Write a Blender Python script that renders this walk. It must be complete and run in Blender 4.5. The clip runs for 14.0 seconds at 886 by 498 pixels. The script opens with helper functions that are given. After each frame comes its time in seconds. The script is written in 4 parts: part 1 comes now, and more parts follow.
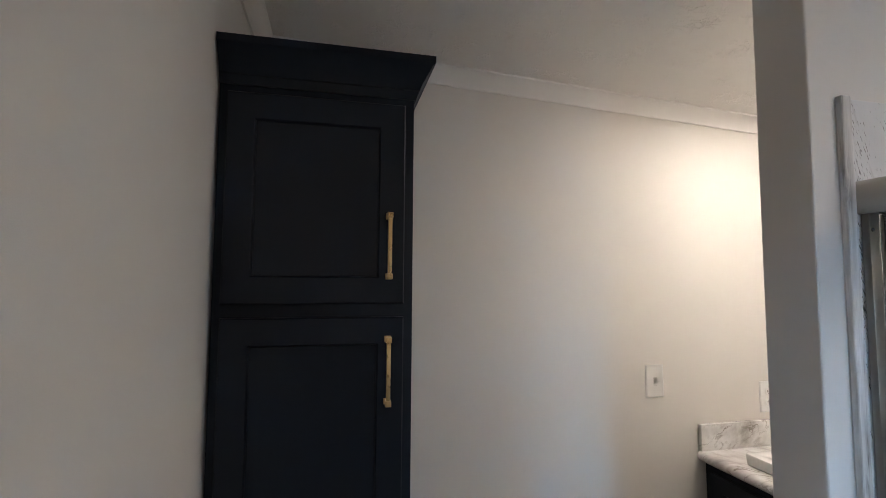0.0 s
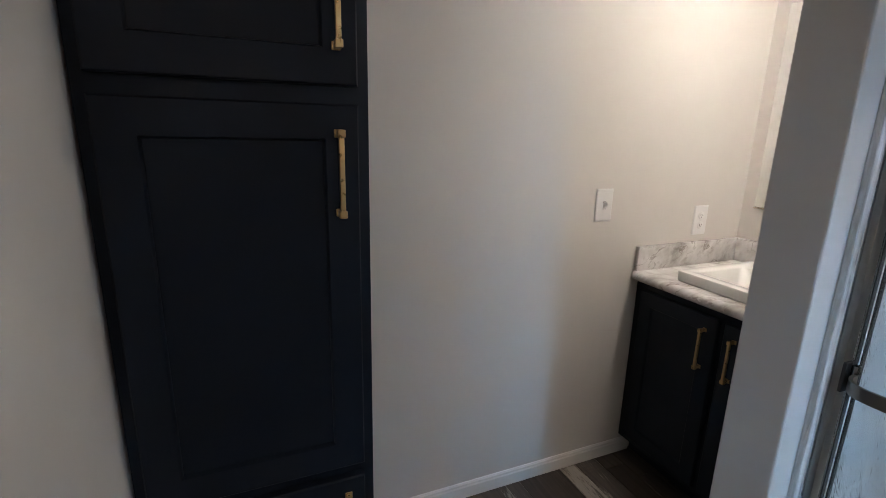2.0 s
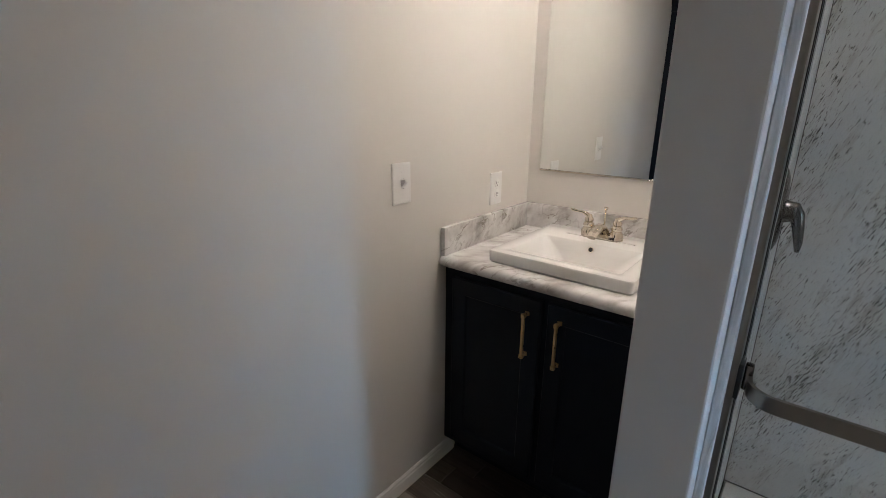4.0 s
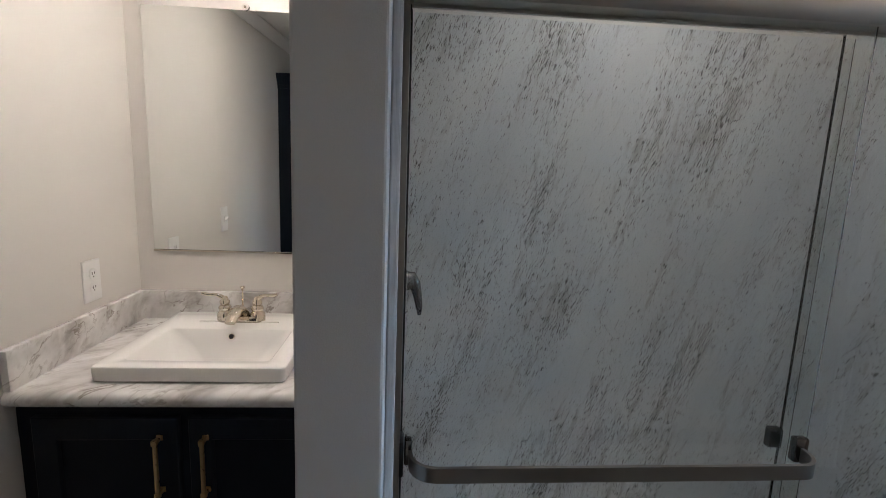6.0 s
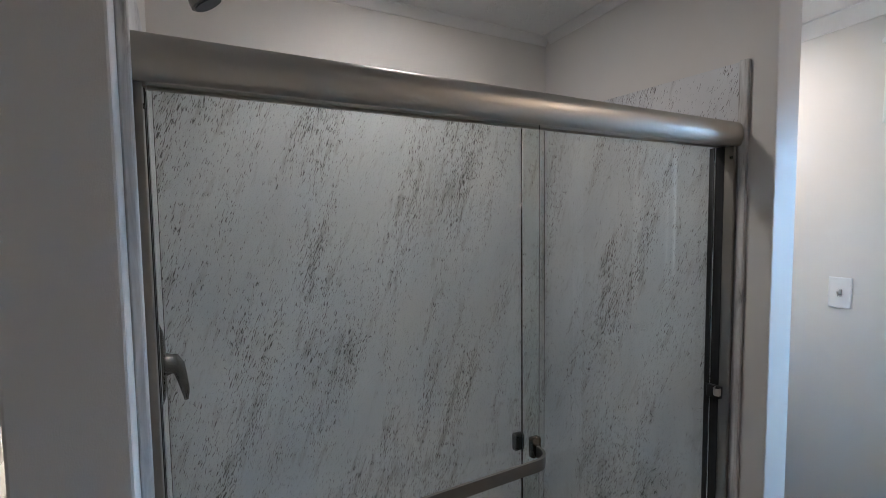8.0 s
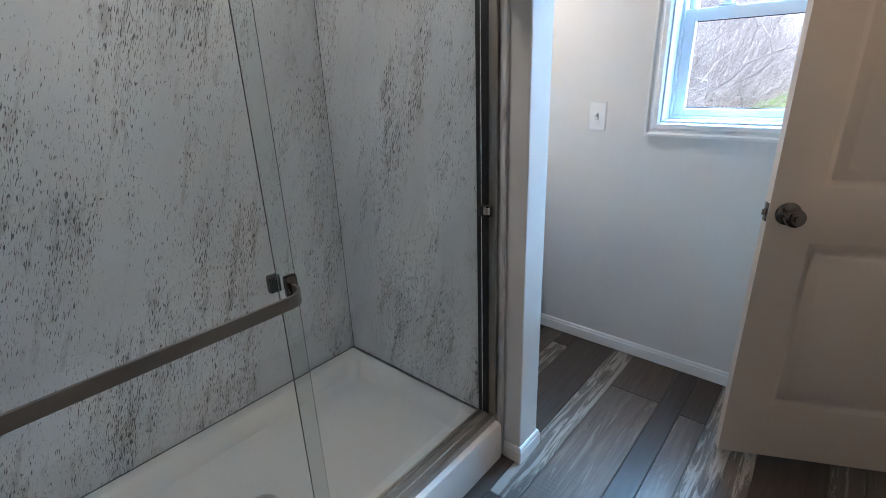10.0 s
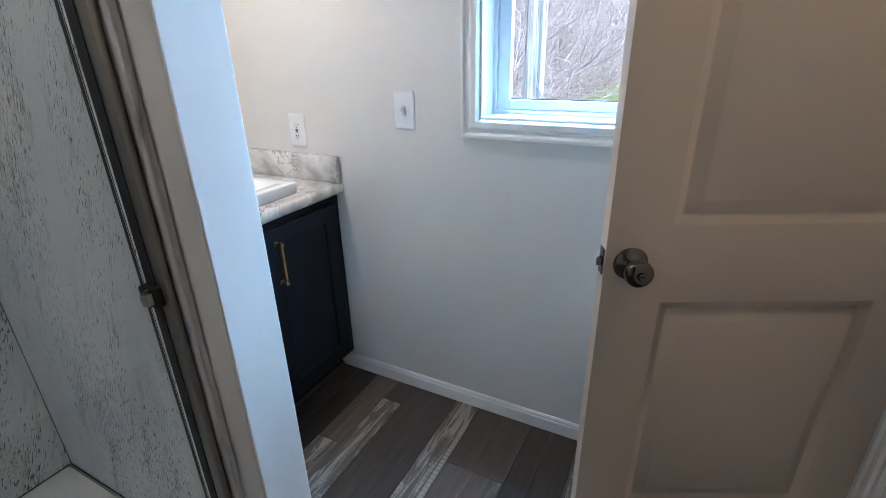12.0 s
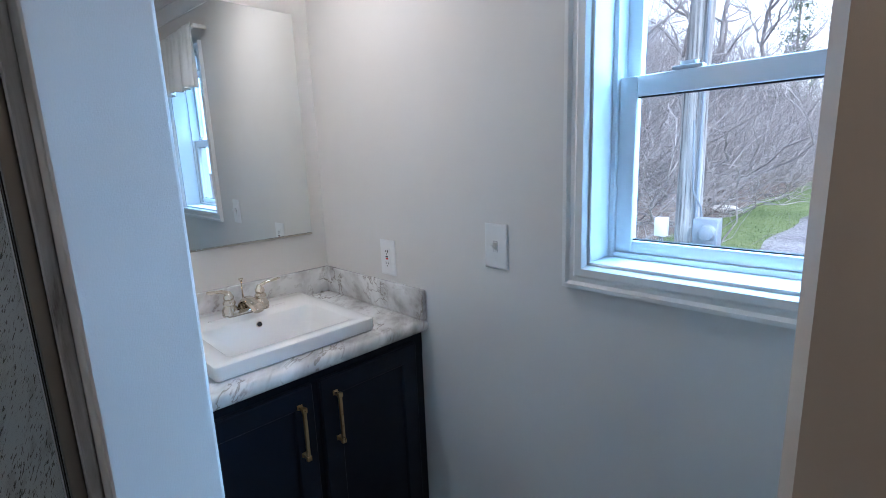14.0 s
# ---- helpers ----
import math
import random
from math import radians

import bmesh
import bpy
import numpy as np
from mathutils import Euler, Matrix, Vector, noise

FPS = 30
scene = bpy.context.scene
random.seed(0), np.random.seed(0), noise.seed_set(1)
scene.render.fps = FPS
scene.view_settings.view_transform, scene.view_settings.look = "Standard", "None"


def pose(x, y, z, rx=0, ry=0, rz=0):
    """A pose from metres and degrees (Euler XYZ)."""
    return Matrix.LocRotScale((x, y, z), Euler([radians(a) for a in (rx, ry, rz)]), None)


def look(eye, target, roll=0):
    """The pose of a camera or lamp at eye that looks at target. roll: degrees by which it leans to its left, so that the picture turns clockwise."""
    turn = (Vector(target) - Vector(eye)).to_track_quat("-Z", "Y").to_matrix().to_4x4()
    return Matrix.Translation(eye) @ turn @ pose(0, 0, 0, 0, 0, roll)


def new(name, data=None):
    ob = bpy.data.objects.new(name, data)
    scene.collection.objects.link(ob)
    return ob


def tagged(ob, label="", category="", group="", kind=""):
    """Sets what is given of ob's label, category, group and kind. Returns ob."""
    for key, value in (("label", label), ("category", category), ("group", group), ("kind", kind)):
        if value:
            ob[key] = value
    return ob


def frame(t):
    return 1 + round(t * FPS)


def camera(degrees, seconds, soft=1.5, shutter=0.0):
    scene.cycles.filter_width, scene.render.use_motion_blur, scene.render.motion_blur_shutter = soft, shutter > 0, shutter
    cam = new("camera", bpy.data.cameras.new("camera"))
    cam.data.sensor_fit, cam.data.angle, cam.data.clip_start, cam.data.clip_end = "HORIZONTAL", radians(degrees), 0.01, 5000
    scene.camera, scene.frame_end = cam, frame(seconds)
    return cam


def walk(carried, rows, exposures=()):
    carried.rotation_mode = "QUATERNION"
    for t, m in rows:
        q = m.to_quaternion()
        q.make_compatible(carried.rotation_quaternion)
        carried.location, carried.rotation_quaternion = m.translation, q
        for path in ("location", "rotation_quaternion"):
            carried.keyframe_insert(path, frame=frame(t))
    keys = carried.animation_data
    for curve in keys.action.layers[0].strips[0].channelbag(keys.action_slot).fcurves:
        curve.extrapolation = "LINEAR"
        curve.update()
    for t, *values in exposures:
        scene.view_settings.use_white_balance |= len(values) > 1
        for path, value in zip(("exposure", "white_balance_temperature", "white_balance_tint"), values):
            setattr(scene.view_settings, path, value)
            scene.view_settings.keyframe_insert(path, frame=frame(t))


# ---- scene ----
cam = camera(86.4, 14.0, soft=0.6)
PATH = [
    (0, (0.701, -0.867, 1.468), (-1.244, -0.424, 1.61), 0.3),
    (0.5, (0.72, -0.852, 1.498), (-1.228, -0.443, 1.695), -0.7),
    (1, (0.658, -0.874, 1.464), (-1.256, -0.294, 1.461), 0.5),
    (1.5, (0.554, -0.908, 1.388), (-1.291, -0.202, 1.075), 1.3),
    (2, (0.466, -0.909, 1.349), (-1.316, -0.141, 0.867), 1.4),
    (2.2, (0.419, -0.891, 1.345), (-1.342, -0.087, 0.843), 1.5),
    (4.3, (0.001, -0.671, 1.321), (-1.049, 0.913, 0.697), 0.6),
    (4.5, (-0.028, -0.675, 1.314), (-0.982, 0.959, 0.667), 0.8),
    (5, (-0.033, -0.626, 1.3), (-0.711, 1.124, 0.608), 1.4),
    (5.5, (0.015, -0.573, 1.327), (-0.301, 1.335, 0.815), 1.4),
    (6, (0.022, -0.573, 1.367), (0.169, 1.396, 1.049), 2.2),
    (6.5, (-0.005, -0.594, 1.406), (0.462, 1.342, 1.226), 0.7),
    (7, (-0.008, -0.611, 1.446), (0.707, 1.257, 1.477), 1.5),
    (7.5, (0.016, -0.633, 1.461), (0.861, 1.176, 1.568), 0.4),
    (8, (0.055, -0.64, 1.417), (1.022, 1.106, 1.284), -0.7),
    (8.5, (0.064, -0.62, 1.352), (1.062, 1.065, 0.943), 1.0),
    (9, (0.101, -0.609, 1.308), (1.191, 0.944, 0.675), 0.5),
    (9.2, (0.119, -0.613, 1.297), (1.272, 0.877, 0.625), -0.2),
    (11.3, (0.727, -0.698, 1.307), (2.365, 0.187, 0.576), -2.0),
    (11.5, (0.817, -0.668, 1.291), (2.442, 0.202, 0.515), -1.5),
    (12, (0.985, -0.62, 1.283), (2.613, 0.239, 0.5), -1.3),
    (12.5, (1.109, -0.595, 1.268), (2.665, 0.345, 0.436), -1.4),
    (13, (1.256, -0.582, 1.279), (2.698, 0.589, 0.537), -2.4),
    (13.5, (1.308, -0.594, 1.323), (2.686, 0.78, 0.862), -3.9),
    (14, (1.362, -0.563, 1.342), (2.738, 0.837, 0.957), -2.2),
]
walk(cam, [(t, look(eye, target, roll)) for t, eye, target, roll in PATH],
     exposures=[(t, e, k, 12) for t, e, k in ((0, 1.55, 6060), (2.2, 1.42, 5980), (4.3, 1.3, 5980), (5.5, 1.22, 5900), (6.5, 1.15, 5850), (7.5, 1.33, 5850), (8.5, 1.47, 5830), (9, 1.6, 5800), (11.5, 1.65, 5850), (12.5, 1.42, 5720), (13, 1.3, 5580), (13.5, 0.92, 5470), (14, 0.75, 5420))])

# ---------- measures of the plan ----------
XL, XR = -0.905, 2.338        # west and east wall faces
YS, YN = -1.126, 1.10          # south and north wall faces
PLX0, PLX1 = -0.122, -0.006      # partition west of the shower
PRX0, PRX1 = 1.417, 1.531      # partition east of the shower
PLY, PRY = 0.014, 0.026        # south ends of the two partitions
SEX = 1.412                    # furred east side of the shower, behind its panel
SHY = 0.915                    # back of the shower
TOP = 2.5
FZ = -0.012                    # floor surface


def ceil_z(y):
    return 2.205 - 0.055 * y


# ---------- world, sun and lamps ----------
world = bpy.data.worlds.new("world")
scene.world = world
world.use_nodes = True
wn = world.node_tree
sky = wn.nodes.new("ShaderNodeTexSky")
sky.sky_type = "NISHITA"
sky.sun_disc = False
sky.sun_elevation, sky.sun_rotation = radians(52), radians(215)
sky.dust_density = 3.0
wn.nodes["Background"].inputs[1].default_value = 0.15
wn.links.new(sky.outputs[0], wn.nodes["Background"].inputs[0])

sun_data = bpy.data.lights.new("sun", "SUN")
sun_data.energy, sun_data.angle, sun_data.color = 2.0, radians(8), (0.96, 0.97, 1.0)
sun = new("sun", sun_data)
sun.matrix_world = look((0, 0, 8), (0.35, 0.5, 7.2))


def area_lamp(name, m, energy, color, size, size_y=None, disk=False):
    d = bpy.data.lights.new(name, "AREA")
    d.energy, d.color, d.size = energy, color, size
    d.shape = "DISK" if disk else "RECTANGLE"
    d.size_y = size_y or size
    ob = new(name, d)
    ob.matrix_world = m
    return ob


WARM = (1.0, 0.84, 0.68)
DAY = (0.36, 0.68, 1.0)
# lamps added for the sky light, standing outside the window, beyond the view through it; and the four recessed ceiling
# lamps, the last an unseen one added to light the door
area_lamp("window_daylight", look((4.0, -2.4, 2.3), (2.34, -0.32, 1.5)), 50, DAY, 2.2, 2.2)
area_lamp("window_daylight", look((3.5, -0.4, 3.4), (2.34, -0.32, 1.5)), 210, DAY, 1.4, 1.4)
area_lamp("window_daylight", look((5.8, -1.5, 2.55), (2.34, -0.32, 1.5)), 110, DAY, 1.5, 1.6)
DOWN = [(-0.385, 0.66, 3.0, WARM), (0.66, 0.46, 1.2, (1.0, 0.88, 0.76)), (1.92, 0.66, 2.9, (1.0, 0.88, 0.75)), (1.74, -0.90, 1.1, (1.0, 0.74, 0.50))]
for lx, ly, le, lc in DOWN:
    area_lamp("downlight_glow", look((lx, ly, ceil_z(ly) - 0.022), (lx, ly, 0)), le, lc, 0.12, disk=True)


# ---------- materials ----------
def mat(name, color=(0.8, 0.8, 0.8), rough=0.5, metal=0.0):
    m = bpy.data.materials.new(name)
    m.use_nodes = True
    b = m.node_tree.nodes["Principled BSDF"]
    b.inputs["Base Color"].default_value = (*color, 1)
    b.inputs["Roughness"].default_value = rough
    b.inputs["Metallic"].default_value = metal
    return m, m.node_tree, b


def node(nt, kind, **inputs):
    n = nt.nodes.new(kind)
    for k, v in inputs.items():
        n.inputs[k.replace("_", " ")].default_value = v
    return n


def coords(nt, scale=(1, 1, 1), rot=(0, 0, 0), source="Object"):
    if source == "Position":
        g = nt.nodes.new("ShaderNodeNewGeometry").outputs["Position"]
    else:
        g = nt.nodes.new("ShaderNodeTexCoord").outputs[source]
    mp = nt.nodes.new("ShaderNodeMapping")
    mp.inputs["Scale"].default_value = scale
    mp.inputs["Rotation"].default_value = rot
    nt.links.new(g, mp.inputs[0])
    return mp.outputs[0]


def ramp(nt, fac, stops):
    r = nt.nodes.new("ShaderNodeValToRGB")
    e = r.color_ramp.elements
    while len(e) < len(stops):
        e.new(0.5)
    for el, (p, c) in zip(e, stops):
        el.position = p
        el.color = (*c, 1) if len(c) == 3 else c
    nt.links.new(fac, r.inputs[0])
    return r.outputs[0]


def mix(nt, fac, a, b, kind="MIX"):
    n = nt.nodes.new("ShaderNodeMix")
    n.data_type, n.blend_type = "RGBA", kind
    for sock, v in ((n.inputs[0], fac), (n.inputs[6], a), (n.inputs[7], b)):
        if isinstance(v, (int, float)):
            sock.default_value = v
        elif isinstance(v, tuple):
            sock.default_value = (*v, 1)
        else:
            nt.links.new(v, sock)
    return n.outputs[2]


def noise_tex(nt, vec, scale, detail=4.0, rough=0.55, distort=0.0):
    n = node(nt, "ShaderNodeTexNoise", Scale=scale, Detail=detail, Roughness=rough, Distortion=distort)
    nt.links.new(vec, n.inputs["Vector"])
    return n.outputs["Fac"]


def bump(nt, b, height, strength=0.2, distance=0.002, before=None):
    n = nt.nodes.new("ShaderNodeBump")
    n.inputs["Strength"].default_value = strength
    n.inputs["Distance"].default_value = distance
    nt.links.new(height, n.inputs["Height"])
    if before is not None:
        nt.links.new(before, n.inputs["Normal"])
    nt.links.new(n.outputs[0], b.inputs["Normal"])
    return n.outputs[0]


def math_node(nt, op, a, b=None):
    n = nt.nodes.new("ShaderNodeMath")
    n.operation = op
    for s, v in zip(n.inputs, (a, b)):
        if isinstance(v, (int, float)):
            s.default_value = v
        elif v is not None:
            nt.links.new(v, s)
    return n.outputs[0]


def painted(name, color, rough, fine=500, fine_str=0.12, blotch=0.04, weave=False):
    """Paint or vinyl with slight mottling, fine relief and uneven gloss."""
    m, nt, b = mat(name, color, rough)
    p = coords(nt, source="Position")
    big = noise_tex(nt, p, 2.2, 3)
    dark = tuple(c * (1 - blotch) for c in color)
    lite = tuple(min(1, c * (1 + blotch)) for c in color)
    nt.links.new(ramp(nt, big, [(0.3, dark), (0.7, lite)]), b.inputs["Base Color"])
    small = noise_tex(nt, coords(nt, (1, 1, 3.5) if weave else (1, 1, 1), source="Position"), fine, 3)
    if weave:
        cross = noise_tex(nt, coords(nt, (3.5, 3.5, 1), source="Position"), fine * 0.8, 2)
        small = math_node(nt, "ADD", small, cross)
    bump(nt, b, small, fine_str, 0.001)
    rr = ramp(nt, noise_tex(nt, p, 14, 3), [(0.3, (rough * 0.9,) * 3), (0.7, (min(1, rough * 1.12),) * 3)])
    nt.links.new(rr, b.inputs["Roughness"])
    return m


M_WALL = painted("wall_vinyl", (0.70, 0.675, 0.64), 0.62, 300, 0.2, 0.02, weave=True)
M_TRIM = painted("white_trim", (0.78, 0.77, 0.75), 0.42, 300, 0.05, 0.015)
M_NAVY = painted("navy_paint", (0.0065, 0.0105, 0.019), 0.5, 260, 0.10, 0.12)
M_NAVY.node_tree.nodes["Principled BSDF"].inputs["Specular IOR Level"].default_value = 0.22
# white door whose tan base colour has the warm lamp light put into it
M_DOOR = painted("door_paint", (0.54, 0.465, 0.385), 0.5, 380, 0.10, 0.02, weave=True)
M_PLASTIC = painted("white_plastic", (0.80, 0.80, 0.79), 0.32, 200, 0.02, 0.01)
M_VINYL = painted("white_window_vinyl", (0.80, 0.82, 0.84), 0.35, 200, 0.02, 0.01)
M_PORC = painted("white_porcelain", (0.84, 0.83, 0.81), 0.09, 60, 0.01, 0.01)
M_PAN = painted("white_acrylic", (0.78, 0.77, 0.75), 0.11, 90, 0.02, 0.015)
M_BLACK = painted("black_rubber", (0.012, 0.012, 0.012), 0.5, 200, 0.05, 0.1)
M_SLOT = painted("dark_slot", (0.02, 0.02, 0.02), 0.6, 200, 0.05, 0.1)
M_GREYBOX = painted("grey_meter_paint", (0.26, 0.29, 0.32), 0.5, 200, 0.05, 0.1)
M_RED = painted("red_button", (0.55, 0.04, 0.03), 0.4, 200, 0.02, 0.05)
M_FABRIC = painted("white_cotton", (0.80, 0.80, 0.78), 0.9, 700, 0.3, 0.03, weave=True)


def ceiling_mat():
    m, nt, b = mat("stomped_ceiling_plaster", (0.76, 0.745, 0.72), 0.8)
    p = coords(nt, source="Position")
    warp = noise_tex(nt, p, 30, 3, 0.5, 0.9)
    ridge = ramp(nt, warp, [(0.44, (0, 0, 0)), (0.5, (1, 1, 1)), (0.56, (0, 0, 0))])
    patch = ramp(nt, noise_tex(nt, p, 9, 2), [(0.48, (0, 0, 0)), (0.66, (1, 1, 1))])
    h = mix(nt, 1.0, ridge, patch, "MULTIPLY")
    n1 = bump(nt, b, h, 0.7, 0.005)
    bump(nt, b, noise_tex(nt, p, 160, 3), 0.15, 0.001, n1)
    return m


M_CEIL = ceiling_mat()


def metal(name, color, rough, stretch=(1, 1, 1), rough_var=0.3):
    m, nt, b = mat(name, color, rough, 1.0)
    p = coords(nt, stretch)
    n = noise_tex(nt, p, 90, 3)
    nt.links.new(ramp(nt, n, [(0.3, (rough * (1 - rough_var),) * 3), (0.7, (rough * (1 + rough_var),) * 3)]), b.inputs["Roughness"])
    return m


M_BRASS = metal("brushed_brass", (0.62, 0.42, 0.19), 0.34)
M_NICKEL = metal("brushed_nickel", (0.50, 0.47, 0.425), 0.36, (0.3, 30, 30), 0.12)
M_SATIN = metal("satin_dark_nickel", (0.27, 0.25, 0.225), 0.33, (0.3, 30, 30), 0.12)
M_CHROME = metal("polished_nickel", (0.72, 0.66, 0.56), 0.09)
M_KNOB = metal("antique_nickel", (0.17, 0.155, 0.14), 0.17)
M_MIRROR = mat("mirror_silver", (0.86, 0.88, 0.87), 0.0, 1.0)[0]


def glass(name, color):
    m, nt, b = mat(name, color, 0.0)
    b.inputs["Transmission Weight"].default_value = 1.0
    b.inputs["IOR"].default_value = 1.45
    return m


M_GLASS = glass("shower_glass", (0.92, 0.965, 0.955))
M_PANE = glass("window_glass", (0.98, 0.99, 1.0))
M_CLIP = glass("clear_plastic", (0.95, 0.95, 0.95))


def along(nt, d, lo, hi):
    """Position turned so that its first axis runs along d, scaled lo along it and hi across it."""
    d = Vector(d).normalized()
    e = d.cross(Vector((0, 0, 1))).normalized()
    g = e.cross(d)
    pos = nt.nodes.new("ShaderNodeNewGeometry").outputs["Position"]
    comb = nt.nodes.new("ShaderNodeCombineXYZ")
    for k, (axis, sc) in enumerate(((d, lo), (e, hi), (g, hi))):
        dot = nt.nodes.new("ShaderNodeVectorMath")
        dot.operation = "DOT_PRODUCT"
        nt.links.new(pos, dot.inputs[0])
        dot.inputs[1].default_value = axis * sc
        nt.links.new(dot.outputs["Value"], comb.inputs[k])
    return comb.outputs[0]


def marble_counter():
    """White laminate with long slanted grey drifts and thin broken brown veins."""
    m, nt, b = mat("marbled_laminate", (0.75, 0.73, 0.7), 0.26)
    wide = along(nt, (0.6, 0.62, 0.5), 2.2, 11)
    drift = ramp(nt, noise_tex(nt, wide, 1.0, 4, 0.55, 0.3), [(0.34, (0.40, 0.38, 0.365)), (0.48, (0.64, 0.625, 0.61)), (0.62, (0.80, 0.79, 0.78))])
    thin = noise_tex(nt, along(nt, (0.6, 0.58, 0.46), 3.0, 13), 1.0, 4, 0.55, 0.35)
    vein = ramp(nt, thin, [(0.475, (0, 0, 0)), (0.497, (1, 1, 1)), (0.505, (0.9, 0.9, 0.9)), (0.522, (0, 0, 0))])
    gate = ramp(nt, noise_tex(nt, along(nt, (0.6, 0.62, 0.5), 4.0, 7), 1.0, 3), [(0.46, (0, 0, 0)), (0.58, (1, 1, 1))])
    c = mix(nt, math_node(nt, "MULTIPLY", math_node(nt, "MULTIPLY", vein, gate), 0.7), drift, (0.20, 0.165, 0.135))
    streak = ramp(nt, noise_tex(nt, along(nt, (0.6, 0.6, 0.5), 5, 42), 1.0, 3, 0.6), [(0.56, (0, 0, 0)), (0.70, (1, 1, 1))])
    c = mix(nt, math_node(nt, "MULTIPLY", streak, 0.45), c, (0.40, 0.37, 0.345))
    nt.links.new(c, b.inputs["Base Color"])
    return m


M_COUNTER = marble_counter()


def shower_panel_mat():
    """Pale grey marbled panel with short dark flecks strung along slanted veins."""
    m, nt, b = mat("marbled_shower_panel", (0.62, 0.63, 0.63), 0.34)
    sep = nt.nodes.new("ShaderNodeSeparateXYZ")
    nt.links.new(nt.nodes.new("ShaderNodeNewGeometry").outputs["Position"], sep.inputs[0])
    u = math_node(nt, "SUBTRACT", sep.outputs[0], sep.outputs[1])
    comb = nt.nodes.new("ShaderNodeCombineXYZ")
    nt.links.new(u, comb.inputs[0])
    nt.links.new(sep.outputs[2], comb.inputs[1])

    def view(scale, turn):
        r = nt.nodes.new("ShaderNodeMapping")
        r.inputs["Rotation"].default_value = (0, 0, radians(turn))
        nt.links.new(comb.outputs[0], r.inputs[0])
        s = nt.nodes.new("ShaderNodeMapping")
        s.inputs["Scale"].default_value = scale
        nt.links.new(r.outputs[0], s.inputs[0])
        return s.outputs[0]

    band = noise_tex(nt, view((5.0, 1.1, 1), 20), 1.0, 3, 0.6)
    fine_band = noise_tex(nt, view((16, 2.2, 1), 19), 1.0, 3, 0.6)
    where = math_node(nt, "ADD", math_node(nt, "MULTIPLY", band, 0.9), math_node(nt, "MULTIPLY", fine_band, 0.55))
    fleck = noise_tex(nt, view((330, 42, 1), 20), 1.0, 2, 0.6, 0.35)
    f = math_node(nt, "ADD", fleck, math_node(nt, "MULTIPLY", math_node(nt, "SUBTRACT", where, 0.72), 0.5))
    dark = ramp(nt, f, [(0.618, (0, 0, 0)), (0.645, (1, 1, 1))])
    nick = noise_tex(nt, view((260, 60, 1), 27), 1.0, 2, 0.5, 0.8)
    dark = mix(nt, 1.0, dark, ramp(nt, nick, [(0.712, (0, 0, 0)), (0.730, (1, 1, 1))]), "ADD")
    soft = ramp(nt, math_node(nt, "ADD", noise_tex(nt, view((46, 8, 1), 18), 1.0, 3), math_node(nt, "MULTIPLY", math_node(nt, "SUBTRACT", where, 0.72), 0.7)), [(0.56, (0, 0, 0)), (0.74, (1, 1, 1))])
    base = ramp(nt, noise_tex(nt, view((3.5, 1.6, 1), 20), 1.0, 4), [(0.3, (0.57, 0.585, 0.60)), (0.7, (0.75, 0.75, 0.75))])
    c = mix(nt, math_node(nt, "MULTIPLY", soft, 0.5), base, (0.31, 0.29, 0.275))
    c = mix(nt, math_node(nt, "MULTIPLY", dark, 0.92), c, (0.065, 0.06, 0.058))
    nt.links.new(c, b.inputs["Base Color"])
    return m


M_PANEL = shower_panel_mat()


def edge_trim_mat():
    m, nt, b = mat("grey_streaked_trim", (0.55, 0.54, 0.53), 0.4)
    g = noise_tex(nt, coords(nt, (60, 60, 5), source="Position"), 1.0, 5, 0.65, 0.6)
    nt.links.new(ramp(nt, g, [(0.30, (0.16, 0.15, 0.145)), (0.44, (0.48, 0.47, 0.46)), (0.65, (0.66, 0.655, 0.65))]), b.inputs["Base Color"])
    return m


M_EDGE = edge_trim_mat()


